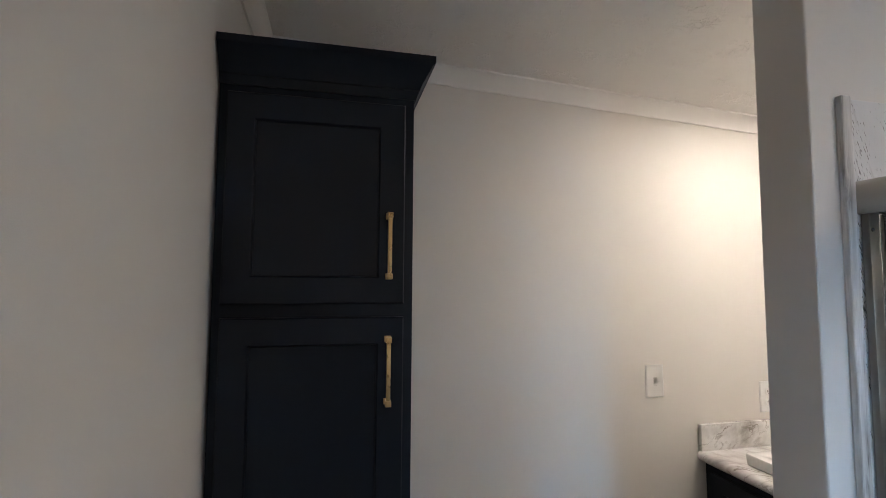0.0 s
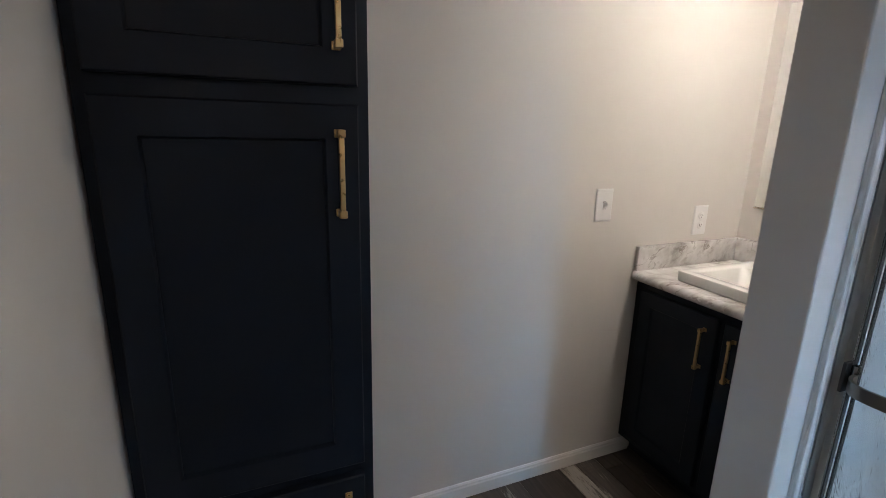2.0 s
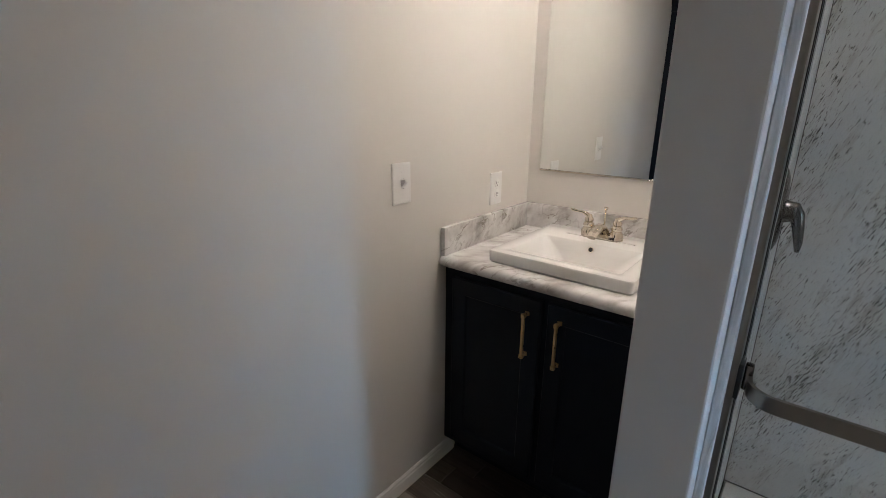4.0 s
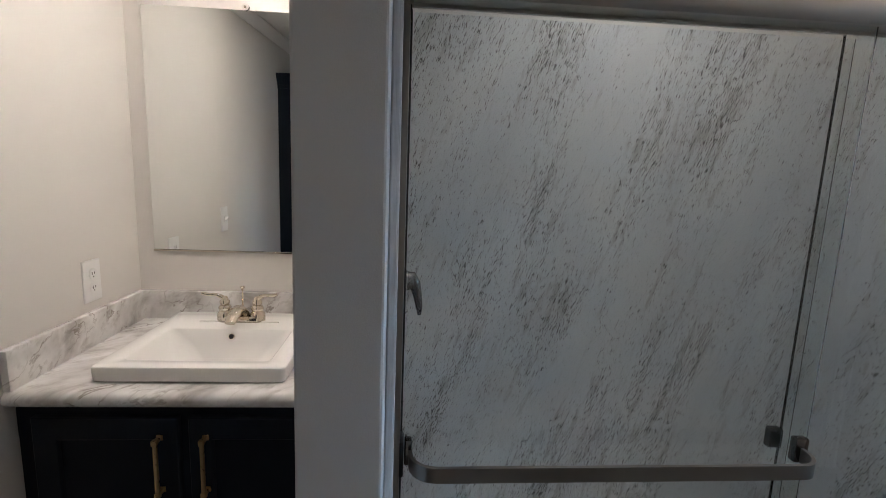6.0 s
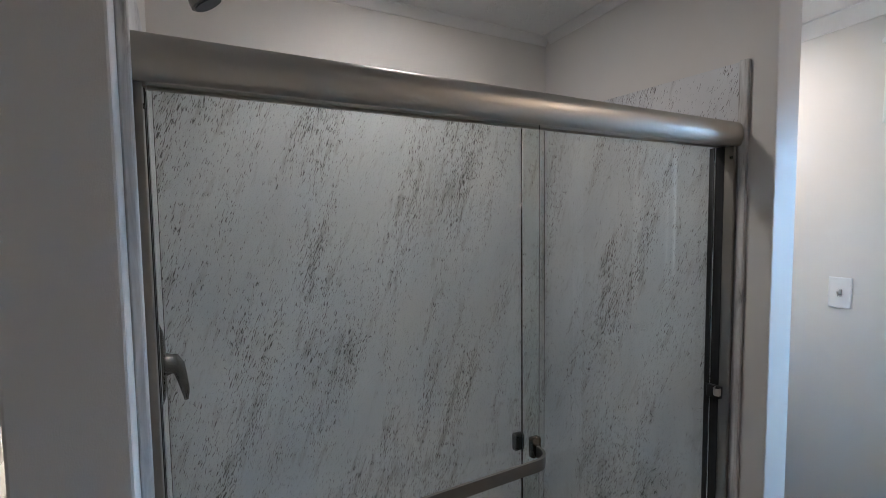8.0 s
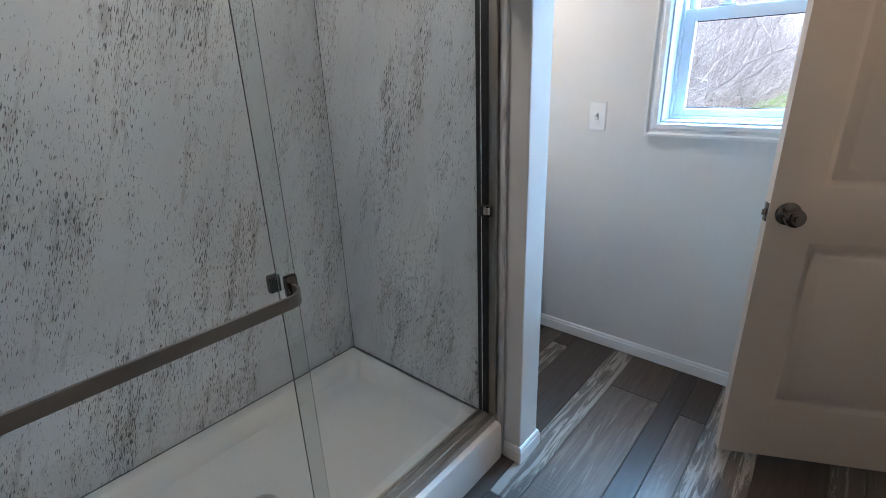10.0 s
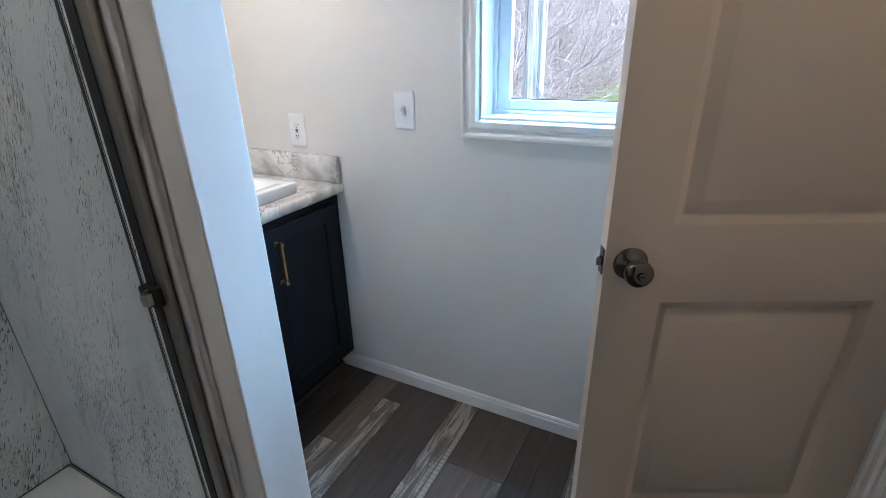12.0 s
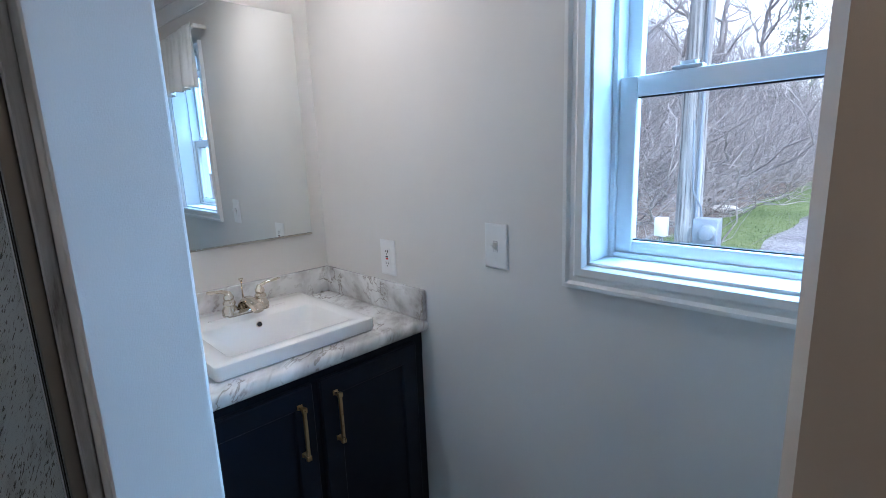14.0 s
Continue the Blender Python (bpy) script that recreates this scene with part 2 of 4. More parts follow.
def plank_mat(name, tones, worn_at, worn_tone):
    """Wood-look vinyl: a tone a plank, long grain, worn pale patches and saw marks."""
    m, nt, b = mat(name, (0.12, 0.1, 0.09), 0.42)
    info = nt.nodes.new("ShaderNodeObjectInfo")
    off = nt.nodes.new("ShaderNodeVectorMath")
    off.operation = "SCALE"
    nt.links.new(info.outputs["Location"], off.inputs[0])
    off.inputs["Scale"].default_value = 3.7
    tc = nt.nodes.new("ShaderNodeTexCoord")
    add = nt.nodes.new("ShaderNodeVectorMath")
    nt.links.new(tc.outputs["Object"], add.inputs[0])
    nt.links.new(off.outputs[0], add.inputs[1])

    def vec(scale):
        mp = nt.nodes.new("ShaderNodeMapping")
        mp.inputs["Scale"].default_value = scale
        nt.links.new(add.outputs[0], mp.inputs[0])
        return mp.outputs[0]

    tone = ramp(nt, info.outputs["Random"], [(0.0, tones[0]), (1.0, tones[1])])
    grain = noise_tex(nt, vec((2.5, 38, 1)), 1.6, 6, 0.65, 0.6)
    c = mix(nt, 1.0, tone, ramp(nt, grain, [(0.3, (0.55, 0.53, 0.52)), (0.7, (1.25, 1.22, 1.18))]), "MULTIPLY")
    worn = math_node(nt, "ADD", noise_tex(nt, vec((2.2, 22, 1)), 1.5, 7, 0.72, 0.9), math_node(nt, "MULTIPLY", info.outputs["Random"], 0.12))
    c = mix(nt, ramp(nt, worn, [(worn_at, (0, 0, 0)), (worn_at + 0.07, (0.85, 0.85, 0.85))]), c, worn_tone)
    saw = nt.nodes.new("ShaderNodeTexWave")
    saw.inputs["Scale"].default_value = 18
    saw.inputs["Distortion"].default_value = 3.0
    nt.links.new(vec((1, 0.25, 1)), saw.inputs["Vector"])
    sawn = mix(nt, 1.0, saw.outputs["Color"], ramp(nt, noise_tex(nt, vec((1.6, 5, 1)), 1.0, 3), [(0.52, (0, 0, 0)), (0.66, (0.45, 0.45, 0.45))]), "MULTIPLY")
    c = mix(nt, sawn, c, (0.045, 0.038, 0.034))
    nt.links.new(c, b.inputs["Base Color"])
    bump(nt, b, grain, 0.25, 0.001)
    return m


PLANKS = {
    "dark": plank_mat("dark_vinyl_plank", ((0.036, 0.028, 0.024), (0.055, 0.043, 0.036)), 0.72, (0.12, 0.10, 0.085)),
    "brown": plank_mat("brown_vinyl_plank", ((0.075, 0.058, 0.047), (0.115, 0.092, 0.076)), 0.66, (0.20, 0.17, 0.145)),
    "worn": plank_mat("worn_vinyl_plank", ((0.080, 0.068, 0.058), (0.13, 0.11, 0.094)), 0.54, (0.34, 0.31, 0.275)),
}


def emit(name, color, strength):
    m, nt, b = mat(name, color, 0.4)
    b.inputs["Emission Color"].default_value = (*color, 1)
    b.inputs["Emission Strength"].default_value = strength
    return m


M_LAMP = emit("led_diffuser", (1.0, 0.96, 0.9), 4.0)


def wood_pole_mat():
    m, nt, b = mat("weathered_pole_wood", (0.34, 0.32, 0.29), 0.85)
    g = noise_tex(nt, coords(nt, (14, 14, 0.5)), 2.6, 6, 0.75)
    nt.links.new(ramp(nt, g, [(0.36, (0.10, 0.095, 0.09)), (0.46, (0.34, 0.33, 0.31)), (0.62, (0.55, 0.54, 0.51))]), b.inputs["Base Color"])
    bump(nt, b, g, 0.6, 0.02)
    return m


def ground_mat(name, stops, scale, strength=0.5):
    m, nt, b = mat(name, stops[0][1], 0.95)
    p = coords(nt, source="Position")
    n = math_node(nt, "ADD", math_node(nt, "MULTIPLY", noise_tex(nt, p, scale, 6, 0.7), 0.65), math_node(nt, "MULTIPLY", noise_tex(nt, p, scale * 0.05, 4), 0.35))
    nt.links.new(ramp(nt, n, stops), b.inputs["Base Color"])
    bump(nt, b, n, strength, 0.03)
    return m


M_POLE = wood_pole_mat()
M_SOIL = ground_mat("leaf_litter_soil", [(0.35, (0.09, 0.072, 0.06)), (0.5, (0.17, 0.14, 0.12)), (0.65, (0.27, 0.23, 0.20))], 6)
M_GRASSY = ground_mat("short_lawn", [(0.35, (0.07, 0.11, 0.035)), (0.5, (0.14, 0.20, 0.07)), (0.65, (0.25, 0.30, 0.13))], 9)
M_GRAVEL = ground_mat("grey_gravel", [(0.38, (0.13, 0.13, 0.14)), (0.5, (0.27, 0.27, 0.28)), (0.62, (0.45, 0.45, 0.46))], 14, 0.9)
M_TWIG = ground_mat("grey_brown_bark", [(0.3, (0.15, 0.142, 0.14)), (0.5, (0.34, 0.325, 0.32)), (0.66, (0.58, 0.565, 0.56))], 7)
M_NEEDLE = ground_mat("dull_green_leaves", [(0.3, (0.07, 0.11, 0.06)), (0.6, (0.17, 0.22, 0.14))], 5)
M_STONE = ground_mat("pale_field_stone", [(0.3, (0.55, 0.53, 0.49)), (0.6, (0.75, 0.73, 0.68))], 9)


# ---------- mesh helpers ----------
def add_box(bm, lo, hi, bevel=0.0, seg=2):
    c = [(a + b) / 2 for a, b in zip(lo, hi)]
    s = [abs(b - a) for a, b in zip(lo, hi)]
    r = bmesh.ops.create_cube(bm, size=1.0, matrix=Matrix.Translation(c) @ Matrix.Diagonal((*s, 1)))
    if bevel:
        es = list({e for v in r["verts"] for e in v.link_edges})
        bmesh.ops.bevel(bm, geom=es, offset=min(bevel, min(s) * 0.45), segments=seg, profile=0.5, affect="EDGES")
    return bm


def box(lo, hi, bevel=0.0, seg=2):
    return add_box(bmesh.new(), lo, hi, bevel, seg)


def add_loft(bm, rings, cap0=True, cap1=True, closed=True):
    vs = [[bm.verts.new(p) for p in ring] for ring in rings]
    n = len(vs[0])
    for a, b in zip(vs, vs[1:]):
        for i in range(n if closed else n - 1):
            j = (i + 1) % n
            bm.faces.new((a[i], a[j], b[j], b[i]))
    if cap0:
        bm.faces.new(list(reversed(vs[0])))
    if cap1:
        bm.faces.new(vs[-1])
    return bm


def circle(c, r, axis, n=20, ry=None):
    """A ring of points round c in the plane across axis."""
    a = Vector(axis).normalized()
    u = a.orthogonal().normalized()
    if abs(a.z) < 0.9:
        u = Vector((0, 0, 1)).cross(a).normalized()
    v = a.cross(u)
    ry = r if ry is None else ry
    return [Vector(c) + u * (r * math.cos(2 * math.pi * i / n)) + v * (ry * math.sin(2 * math.pi * i / n)) for i in range(n)]


def add_turned(bm, c, axis, profile, n=24):
    """A turned body: profile rows of (distance along the axis, radius)."""
    a = Vector(axis).normalized()
    return add_loft(bm, [circle(Vector(c) + a * d, max(r, 1e-4), a, n) for d, r in profile])


def add_tube(bm, pts, radii, n=10):
    pts = [Vector(p) for p in pts]
    if not isinstance(radii, (list, tuple)):
        radii = [radii] * len(pts)
    rings = []
    ref = None
    for i, p in enumerate(pts):
        d = (pts[min(i + 1, len(pts) - 1)] - pts[max(i - 1, 0)]).normalized()
        if ref is None or abs(ref.dot(d)) > 0.98:
            ref = d.orthogonal().normalized()
        u = (ref - d * ref.dot(d)).normalized()
        v = d.cross(u)
        ref = u
        rings.append([p + (u * math.cos(2 * math.pi * k / n) + v * math.sin(2 * math.pi * k / n)) * radii[i] for k in range(n)])
    return add_loft(bm, rings)


def rrect(cx, cy, w, h, r, z, n=5):
    pts = []
    for sx, sy, a0 in ((1, 1, 0), (-1, 1, 90), (-1, -1, 180), (1, -1, 270)):
        for k in range(n + 1):
            a = radians(a0 + 90 * k / n)
            pts.append((cx + sx * (w / 2 - r) + r * math.cos(a), cy + sy * (h / 2 - r) + r * math.sin(a), z))
    return pts


def run(bm, prof, a, b, out, up=(0, 0, 1), ma=0.0, mb=0.0):
    """A moulding of profile rows (out, up) from a to b; ma and mb lengthen its ends by the outward offset (mitres)."""
    a, b, out, up = Vector(a), Vector(b), Vector(out), Vector(up)
    d = (b - a).normalized()
    r0 = [a + out * o + up * u - d * (ma * o) for o, u in prof]
    r1 = [b + out * o + up * u + d * (mb * o) for o, u in prof]
    return add_loft(bm, [r0, r1])


def finish(bm, smooth):
    bmesh.ops.recalc_face_normals(bm, faces=bm.faces)
    if smooth:
        for f in bm.faces:
            f.smooth = True
        for e in bm.edges:
            if len(e.link_faces) == 2 and e.calc_face_angle(0) > radians(38):
                e.smooth = False


def mesh_ob(name, bm, material, smooth=True):
    finish(bm, smooth)
    me = bpy.data.meshes.new(name)
    bm.to_mesh(me)
    bm.free()
    me.materials.append(material)
    return new(name, me)


def part(name, bm, material, parent, label="", smooth=True):
    ob = mesh_ob(name, bm, material, smooth)
    ob.parent = parent
    ob.matrix_parent_inverse = parent.matrix_world.inverted()
    if label:
        ob["label"] = label
    return ob


def thing(name, at, label, category, group="", kind=""):
    ob = new(name)
    ob.empty_display_size = 0.05
    ob.matrix_world = pose(*at) if len(at) > 3 else Matrix.Translation(at)
    bpy.context.view_layer.update()
    return tagged(ob, label, category, group, kind)


def setting(name, bm, material, label, category, smooth=False):
    return tagged(mesh_ob(name, bm, material, smooth), label, category, kind="structure")


# ---------- structure ----------
setting("wall_west", box((XL - 0.12, YS - 0.12, -0.03), (XL, YN + 0.12, TOP)), M_WALL, "pale greige vinyl-covered wall beside the vanity", "wall")
setting("wall_south", box((XL, YS - 0.12, -0.03), (XR, YS, TOP)), M_WALL, "pale greige wall behind the linen cabinet", "wall")
setting("wall_north", box((XL, YN, -0.03), (XR, YN + 0.12, TOP)), M_WALL, "pale greige wall behind both vanity mirrors", "wall")
setting("partition_1", box((PLX0, PLY, -0.03), (PLX1, YN, TOP), 0.004, 2), M_WALL, "greige partition between vanity and shower", "wall")
setting("partition_2", box((PRX0, PRY, -0.03), (PRX1, YN, TOP), 0.004, 2), M_WALL, "greige partition between shower and window alcove", "wall")
setting("wall_shower_back", box((PLX1, SHY, -0.03), (PRX0, YN, TOP)), M_WALL, "greige furred wall behind the shower panels", "wall")

# east wall with the window's opening cut through it
WY0, WY1, WZ0, WZ1 = -0.612, -0.040, 1.083, 1.93
bm = bmesh.new()
XO = XR + 0.17
add_box(bm, (XR, YS - 0.12, -0.03), (XO, WY0, TOP))
add_box(bm, (XR, WY1, -0.03), (XO, YN + 0.12, TOP))
add_box(bm, (XR, WY0, -0.03), (XO, WY1, WZ0))
add_box(bm, (XR, WY0, WZ1), (XO, WY1, TOP))
setting("wall_east", bm, M_WALL, "pale greige wall with a double-hung window", "wall")

# sloping ceiling
bm = bmesh.new()
ya, yb = YS - 0.1, YN + 0.1
add_loft(bm, [[(x, ya, ceil_z(ya)), (x, yb, ceil_z(yb)), (x, yb, TOP + 0.1), (x, ya, TOP + 0.1)] for x in (XL - 0.1, XR + 0.1)])
setting("ceiling", bm, M_CEIL, "white stomp-textured ceiling, gently sloping", "ceiling")

setting("floor", box((XL - 0.1, YS - 0.1, -0.12), (XR + 0.1, YN + 0.1, FZ - 0.008)), M_SLOT, "grey-brown wood-look plank floor", "floor")

# crown moulding, baseboards
CROWN = [(0, -0.062), (0.006, -0.062), (0.009, -0.05), (0.022, -0.034), (0.034, -0.014), (0.046, -0.009), (0.046, 0), (0, 0)]


def crown(n, a, b, out, k=1.0):
    az, bz = (*a, ceil_z(a[1]) + 0.002), (*b, ceil_z(b[1]) + 0.002)
    setting(n, run(bmesh.new(), [(o * k, u * k) for o, u in CROWN], az, bz, out), M_TRIM, "white crown moulding under the ceiling", "moulding", True)


crown("trim_crown_west", (XL, YS), (XL, YN), (1, 0, 0))
crown("trim_crown_south", (XL + 0.046, YS), (XR, YS), (0, 1, 0))
crown("trim_crown_north_1", (XL + 0.046, YN), (PLX0, YN), (0, -1, 0))
crown("trim_crown_north_2", (PRX1, YN), (XR, YN), (0, -1, 0))
crown("trim_crown_east", (XR, YS + 0.046), (XR, YN - 0.046), (-1, 0, 0))
crown("trim_crown_shower_back", (PLX1, SHY), (PRX0, SHY), (0, -1, 0), 0.55)
crown("trim_crown_shower_side", (PRX0, PRY), (PRX0, SHY - 0.026), (-1, 0, 0), 0.55)

BASE = [(0, 0), (0.011, 0), (0.011, 0.046), (0.008, 0.051), (0.008, 0.058), (0.004, 0.064), (0, 0.064)]


def base(n, a, b, out, ma=0.0, mb=0.0):
    setting(n, run(bmesh.new(), BASE, (*a, FZ), (*b, FZ), out, ma=ma, mb=mb), M_TRIM, "white baseboard along the wall", "baseboard")


base("baseboard_1", (XL, -0.69), (XL, 0.60), (1, 0, 0))
base("baseboard_2", (-0.36, YS), (2.05, YS), (0, 1, 0))
base("baseboard_3", (XR, YS), (XR, 0.60), (-1, 0, 0))
base("baseboard_4", (PLX0, PLY), (PLX1, PLY), (0, -1, 0), 1, 1)
base("baseboard_5", (PRX0, PRY), (PRX1, PRY), (0, -1, 0), 1, 1)
base("baseboard_6", (PRX1, PRY), (PRX1, 0.60), (1, 0, 0), 1, 0)
base("baseboard_7", (PLX0, PLY), (PLX0, 0.60), (-1, 0, 0), 1, 0)
base("baseboard_8", (PLX1, PLY), (PLX1, 0.075), (1, 0, 0), 1, 0)
base("baseboard_9", (PRX0, PRY), (PRX0, 0.088), (-1, 0, 0), 1, 0)

# ---------- window ----------
win = thing("window_1", (XR, (WY0 + WY1) / 2, WZ0), "white vinyl double-hung window with moulded casing", "window", kind="structure")
CASE = [(0, 0), (0.006, 0), (0.016, 0.006), (0.016, 0.022), (0.011, 0.028), (0.011, 0.038), (0.018, 0.045), (0.018, 0.054), (0, 0.054)]


def casing(name, a, b, up, parent, out=(-1, 0, 0), label=""):
    """Casing from a to b with mitred ends; up points away from the opening."""
    a, b, up_v, o = Vector(a), Vector(b), Vector(up), Vector(out)
    d = (b - a).normalized()
    bm2 = bmesh.new()
    add_loft(bm2, [[a + o * p + up_v * q - d * q for p, q in CASE], [b + o * p + up_v * q + d * q for p, q in CASE]])
    return part(name, bm2, M_TRIM, parent, label)


casing("casing", (XR, WY0, WZ0), (XR, WY1, WZ0), (0, 0, -1), win)
casing("casing", (XR, WY0, WZ1), (XR, WY1, WZ1), (0, 0, 1), win)
casing("casing", (XR, WY1, WZ0), (XR, WY1, WZ1), (0, 1, 0), win)
casing("casing", (XR, WY0, WZ0), (XR, WY0, WZ1), (0, -1, 0), win)
part("sill", box((XR, WY0, WZ0), (XR + 0.165, WY1, WZ0 + 0.008), 0.002), M_VINYL, win)
part("jamb_liner", box((XR, WY0, WZ0 + 0.008), (XR + 0.165, WY0 + 0.008, WZ1), 0.002), M_VINYL, win)
part("jamb_liner", box((XR, WY1 - 0.008, WZ0 + 0.008), (XR + 0.165, WY1, WZ1), 0.002), M_VINYL, win)
part("head_liner", box((XR, WY0 + 0.008, WZ1 - 0.008), (XR + 0.165, WY1 - 0.008, WZ1), 0.002), M_VINYL, win)


def sash(name, x0, y0, y1, z0, z1, sw, bot, top):
    """A sash with stiles, rails and one pane."""
    s = part(name, box((x0, y0, z0), (x0 + 0.03, y0 + sw, z1), 0.004), M_VINYL, win)
    part("stile", box((x0, y1 - sw, z0), (x0 + 0.03, y1, z1), 0.004), M_VINYL, s)
    part("bottom_rail", box((x0, y0 + sw, z0), (x0 + 0.03, y1 - sw, z0 + bot), 0.004), M_VINYL, s)
    part("top_rail", box((x0, y0 + sw, z1 - top), (x0 + 0.03, y1 - sw, z1), 0.004), M_VINYL, s)
    g = part("pane", box((x0 + 0.012, y0 + sw - 0.004, z0 + bot - 0.004), (x0 + 0.016, y1 - sw + 0.004, z1 - top + 0.004)), M_PANE, s)
    g.visible_shadow = False
    for yy, zz, ya_, za_ in ((y0 + sw, z0 + bot, y1 - sw, z0 + bot + 0.003), (y0 + sw, z1 - top - 0.003, y1 - sw, z1 - top)):
        part("gasket_channel", box((x0 + 0.008, yy, zz), (x0 + 0.020, ya_, za_)), M_SLOT, s)
    return s


part("frame_stop", box((XR + 0.085, WY0 + 0.008, WZ0 + 0.008), (XR + 0.165, WY0 + 0.02, WZ1 - 0.008), 0.002), M_VINYL, win)
part("frame_stop", box((XR + 0.085, WY1 - 0.02, WZ0 + 0.008), (XR + 0.165, WY1 - 0.008, WZ1 - 0.008), 0.002), M_VINYL, win)
part("frame_sill", box((XR + 0.085, WY0 + 0.02, WZ0 + 0.008), (XR + 0.165, WY1 - 0.02, WZ0 + 0.020), 0.002), M_VINYL, win)
low = sash("lower_sash", XR + 0.095, WY0 + 0.02, WY1 - 0.02, WZ0 + 0.020, 1.499, 0.040, 0.030, 0.044)
sash("upper_sash", XR + 0.130, WY0 + 0.02, WY1 - 0.02, 1.465, WZ1 - 0.01, 0.032, 0.034, 0.034)
for yy in (WY0 + 0.14, WY1 - 0.16):
    b2 = box((XR + 0.097, yy - 0.03, 1.500), (XR + 0.123, yy + 0.03, 1.508), 0.003)
    add_loft(b2, [rrect(XR + 0.112, yy, 0.020, 0.034, 0.008, z) for z in (1.508, 1.516)])
    part("sash_lock", b2, M_VINYL, low)

# ---------- curtain valance over the window ----------
rod = thing("curtain_rod", (XR, WY1, 2.03), "white curtain rod on brackets above the window", "curtain rod")
b2 = bmesh.new()
add_tube(b2, [(XR - 0.055, WY0 - 0.13, 2.03), (XR - 0.055, WY1 + 0.15, 2.03)], 0.007, 12)
part("rod", b2, M_TRIM, rod)
for yy in (WY0 - 0.12, WY1 + 0.14):
    part("bracket", box((XR - 0.062, yy - 0.008, 2.02), (XR, yy + 0.008, 2.04), 0.003), M_TRIM, rod)
b2 = bmesh.new()
ny, rows = 90, [(2.048, 0.007), (2.03, 0.013), (2.015, 0.008), (1.93, 0.015), (1.84, 0.022), (1.75, 0.026), (1.74, 0.027)]
grid = []
for z, amp in rows:
    line = []
    for i in range(ny + 1):
        f = i / ny
        y = WY0 - 0.11 + f * (WY1 - WY0 + 0.24)
        w = math.sin(f * 58 + 1.3 * math.sin(f * 17)) * 0.6 + 0.4 * math.sin(f * 101 + 2)
        line.append(b2.verts.new((XR - 0.062 - amp * (w + 0.6), y, z + 0.006 * math.sin(f * 23) * (2.05 - z) * 4)))
    grid.append(line)
for r0, r1 in zip(grid, grid[1:]):
    for i in range(ny):
        b2.faces.new((r0[i], r0[i + 1], r1[i + 1], r1[i]))
val = tagged(mesh_ob("curtain_valance", b2, M_FABRIC), "short gathered white cotton valance on a rod", "curtain")
sol = val.modifiers.new("thickness", "SOLIDIFY")
sol.thickness = 0.002

# ---------- door, hinged at the south wall ----------
HX, HY = 2.191, -1.104
dd = Vector((-0.442, 0.897, 0)).normalized()
door_ang = math.degrees(math.atan2(dd.y, dd.x))
LEAF = 0.673
door = thing("door_1", (HX, HY, 0.0, 0, 0, door_ang), "open two-panel interior door in warm white paint", "door", kind="structure")


def door_leaf(w, h, t):
    """A leaf along +x from the hinge, with raised panels sunk in both faces."""
    bm3 = bmesh.new()
    panels = [(0.121, w - 0.121, 0.206, 0.783), (0.121, w - 0.121, 0.948, h - 0.13)]
    for sgn in (-1, 1):
        yf = sgn * t / 2
        cuts_z = [0.0] + [v for p in panels for v in p[2:]] + [h]
        cols = [0.0, panels[0][0], panels[0][1], w]
        for ci in range(3):
            for ri in range(5):
                if ci == 1 and ri in (1, 3):
                    continue
                q = [(cols[ci], yf, cuts_z[ri]), (cols[ci + 1], yf, cuts_z[ri]), (cols[ci + 1], yf, cuts_z[ri + 1]), (cols[ci], yf, cuts_z[ri + 1])]
                bm3.faces.new([bm3.verts.new(p) for p in q])
        for x0, x1, z0, z1 in panels:
            rings = []
            for inset, depth in ((0, 0), (0.003, 0.002), (0.008, 0.004), (0.017, 0.0115), (0.020, 0.0125), (0.023, 0.0120), (0.047, 0.0025), (0.050, 0.0020)):
                y = yf - sgn * depth
                rings.append([(x0 + inset, y, z0 + inset), (x1 - inset, y, z0 + inset), (x1 - inset, y, z1 - inset), (x0 + inset, y, z1 - inset)])
            add_loft(bm3, rings, cap0=False, cap1=True)
    e = t / 2
    for q in ([(0, -e, 0), (0, e, 0), (0, e, h), (0, -e, h)], [(w, -e, 0), (w, e, 0), (w, e, h), (w, -e, h)],
              [(0, -e, 0), (w, -e, 0), (w, e, 0), (0, e, 0)], [(0, -e, h), (w, -e, h), (w, e, h), (0, e, h)]):
        bm3.faces.new([bm3.verts.new(p) for p in q])
    bmesh.ops.remove_doubles(bm3, verts=bm3.verts, dist=1e-5)
    bmesh.ops.translate(bm3, vec=(0, 0, 0.015), verts=bm3.verts)
    return bm3


def local(bm3, ob):
    bmesh.ops.transform(bm3, matrix=ob.matrix_world, verts=bm3.verts)
    return bm3


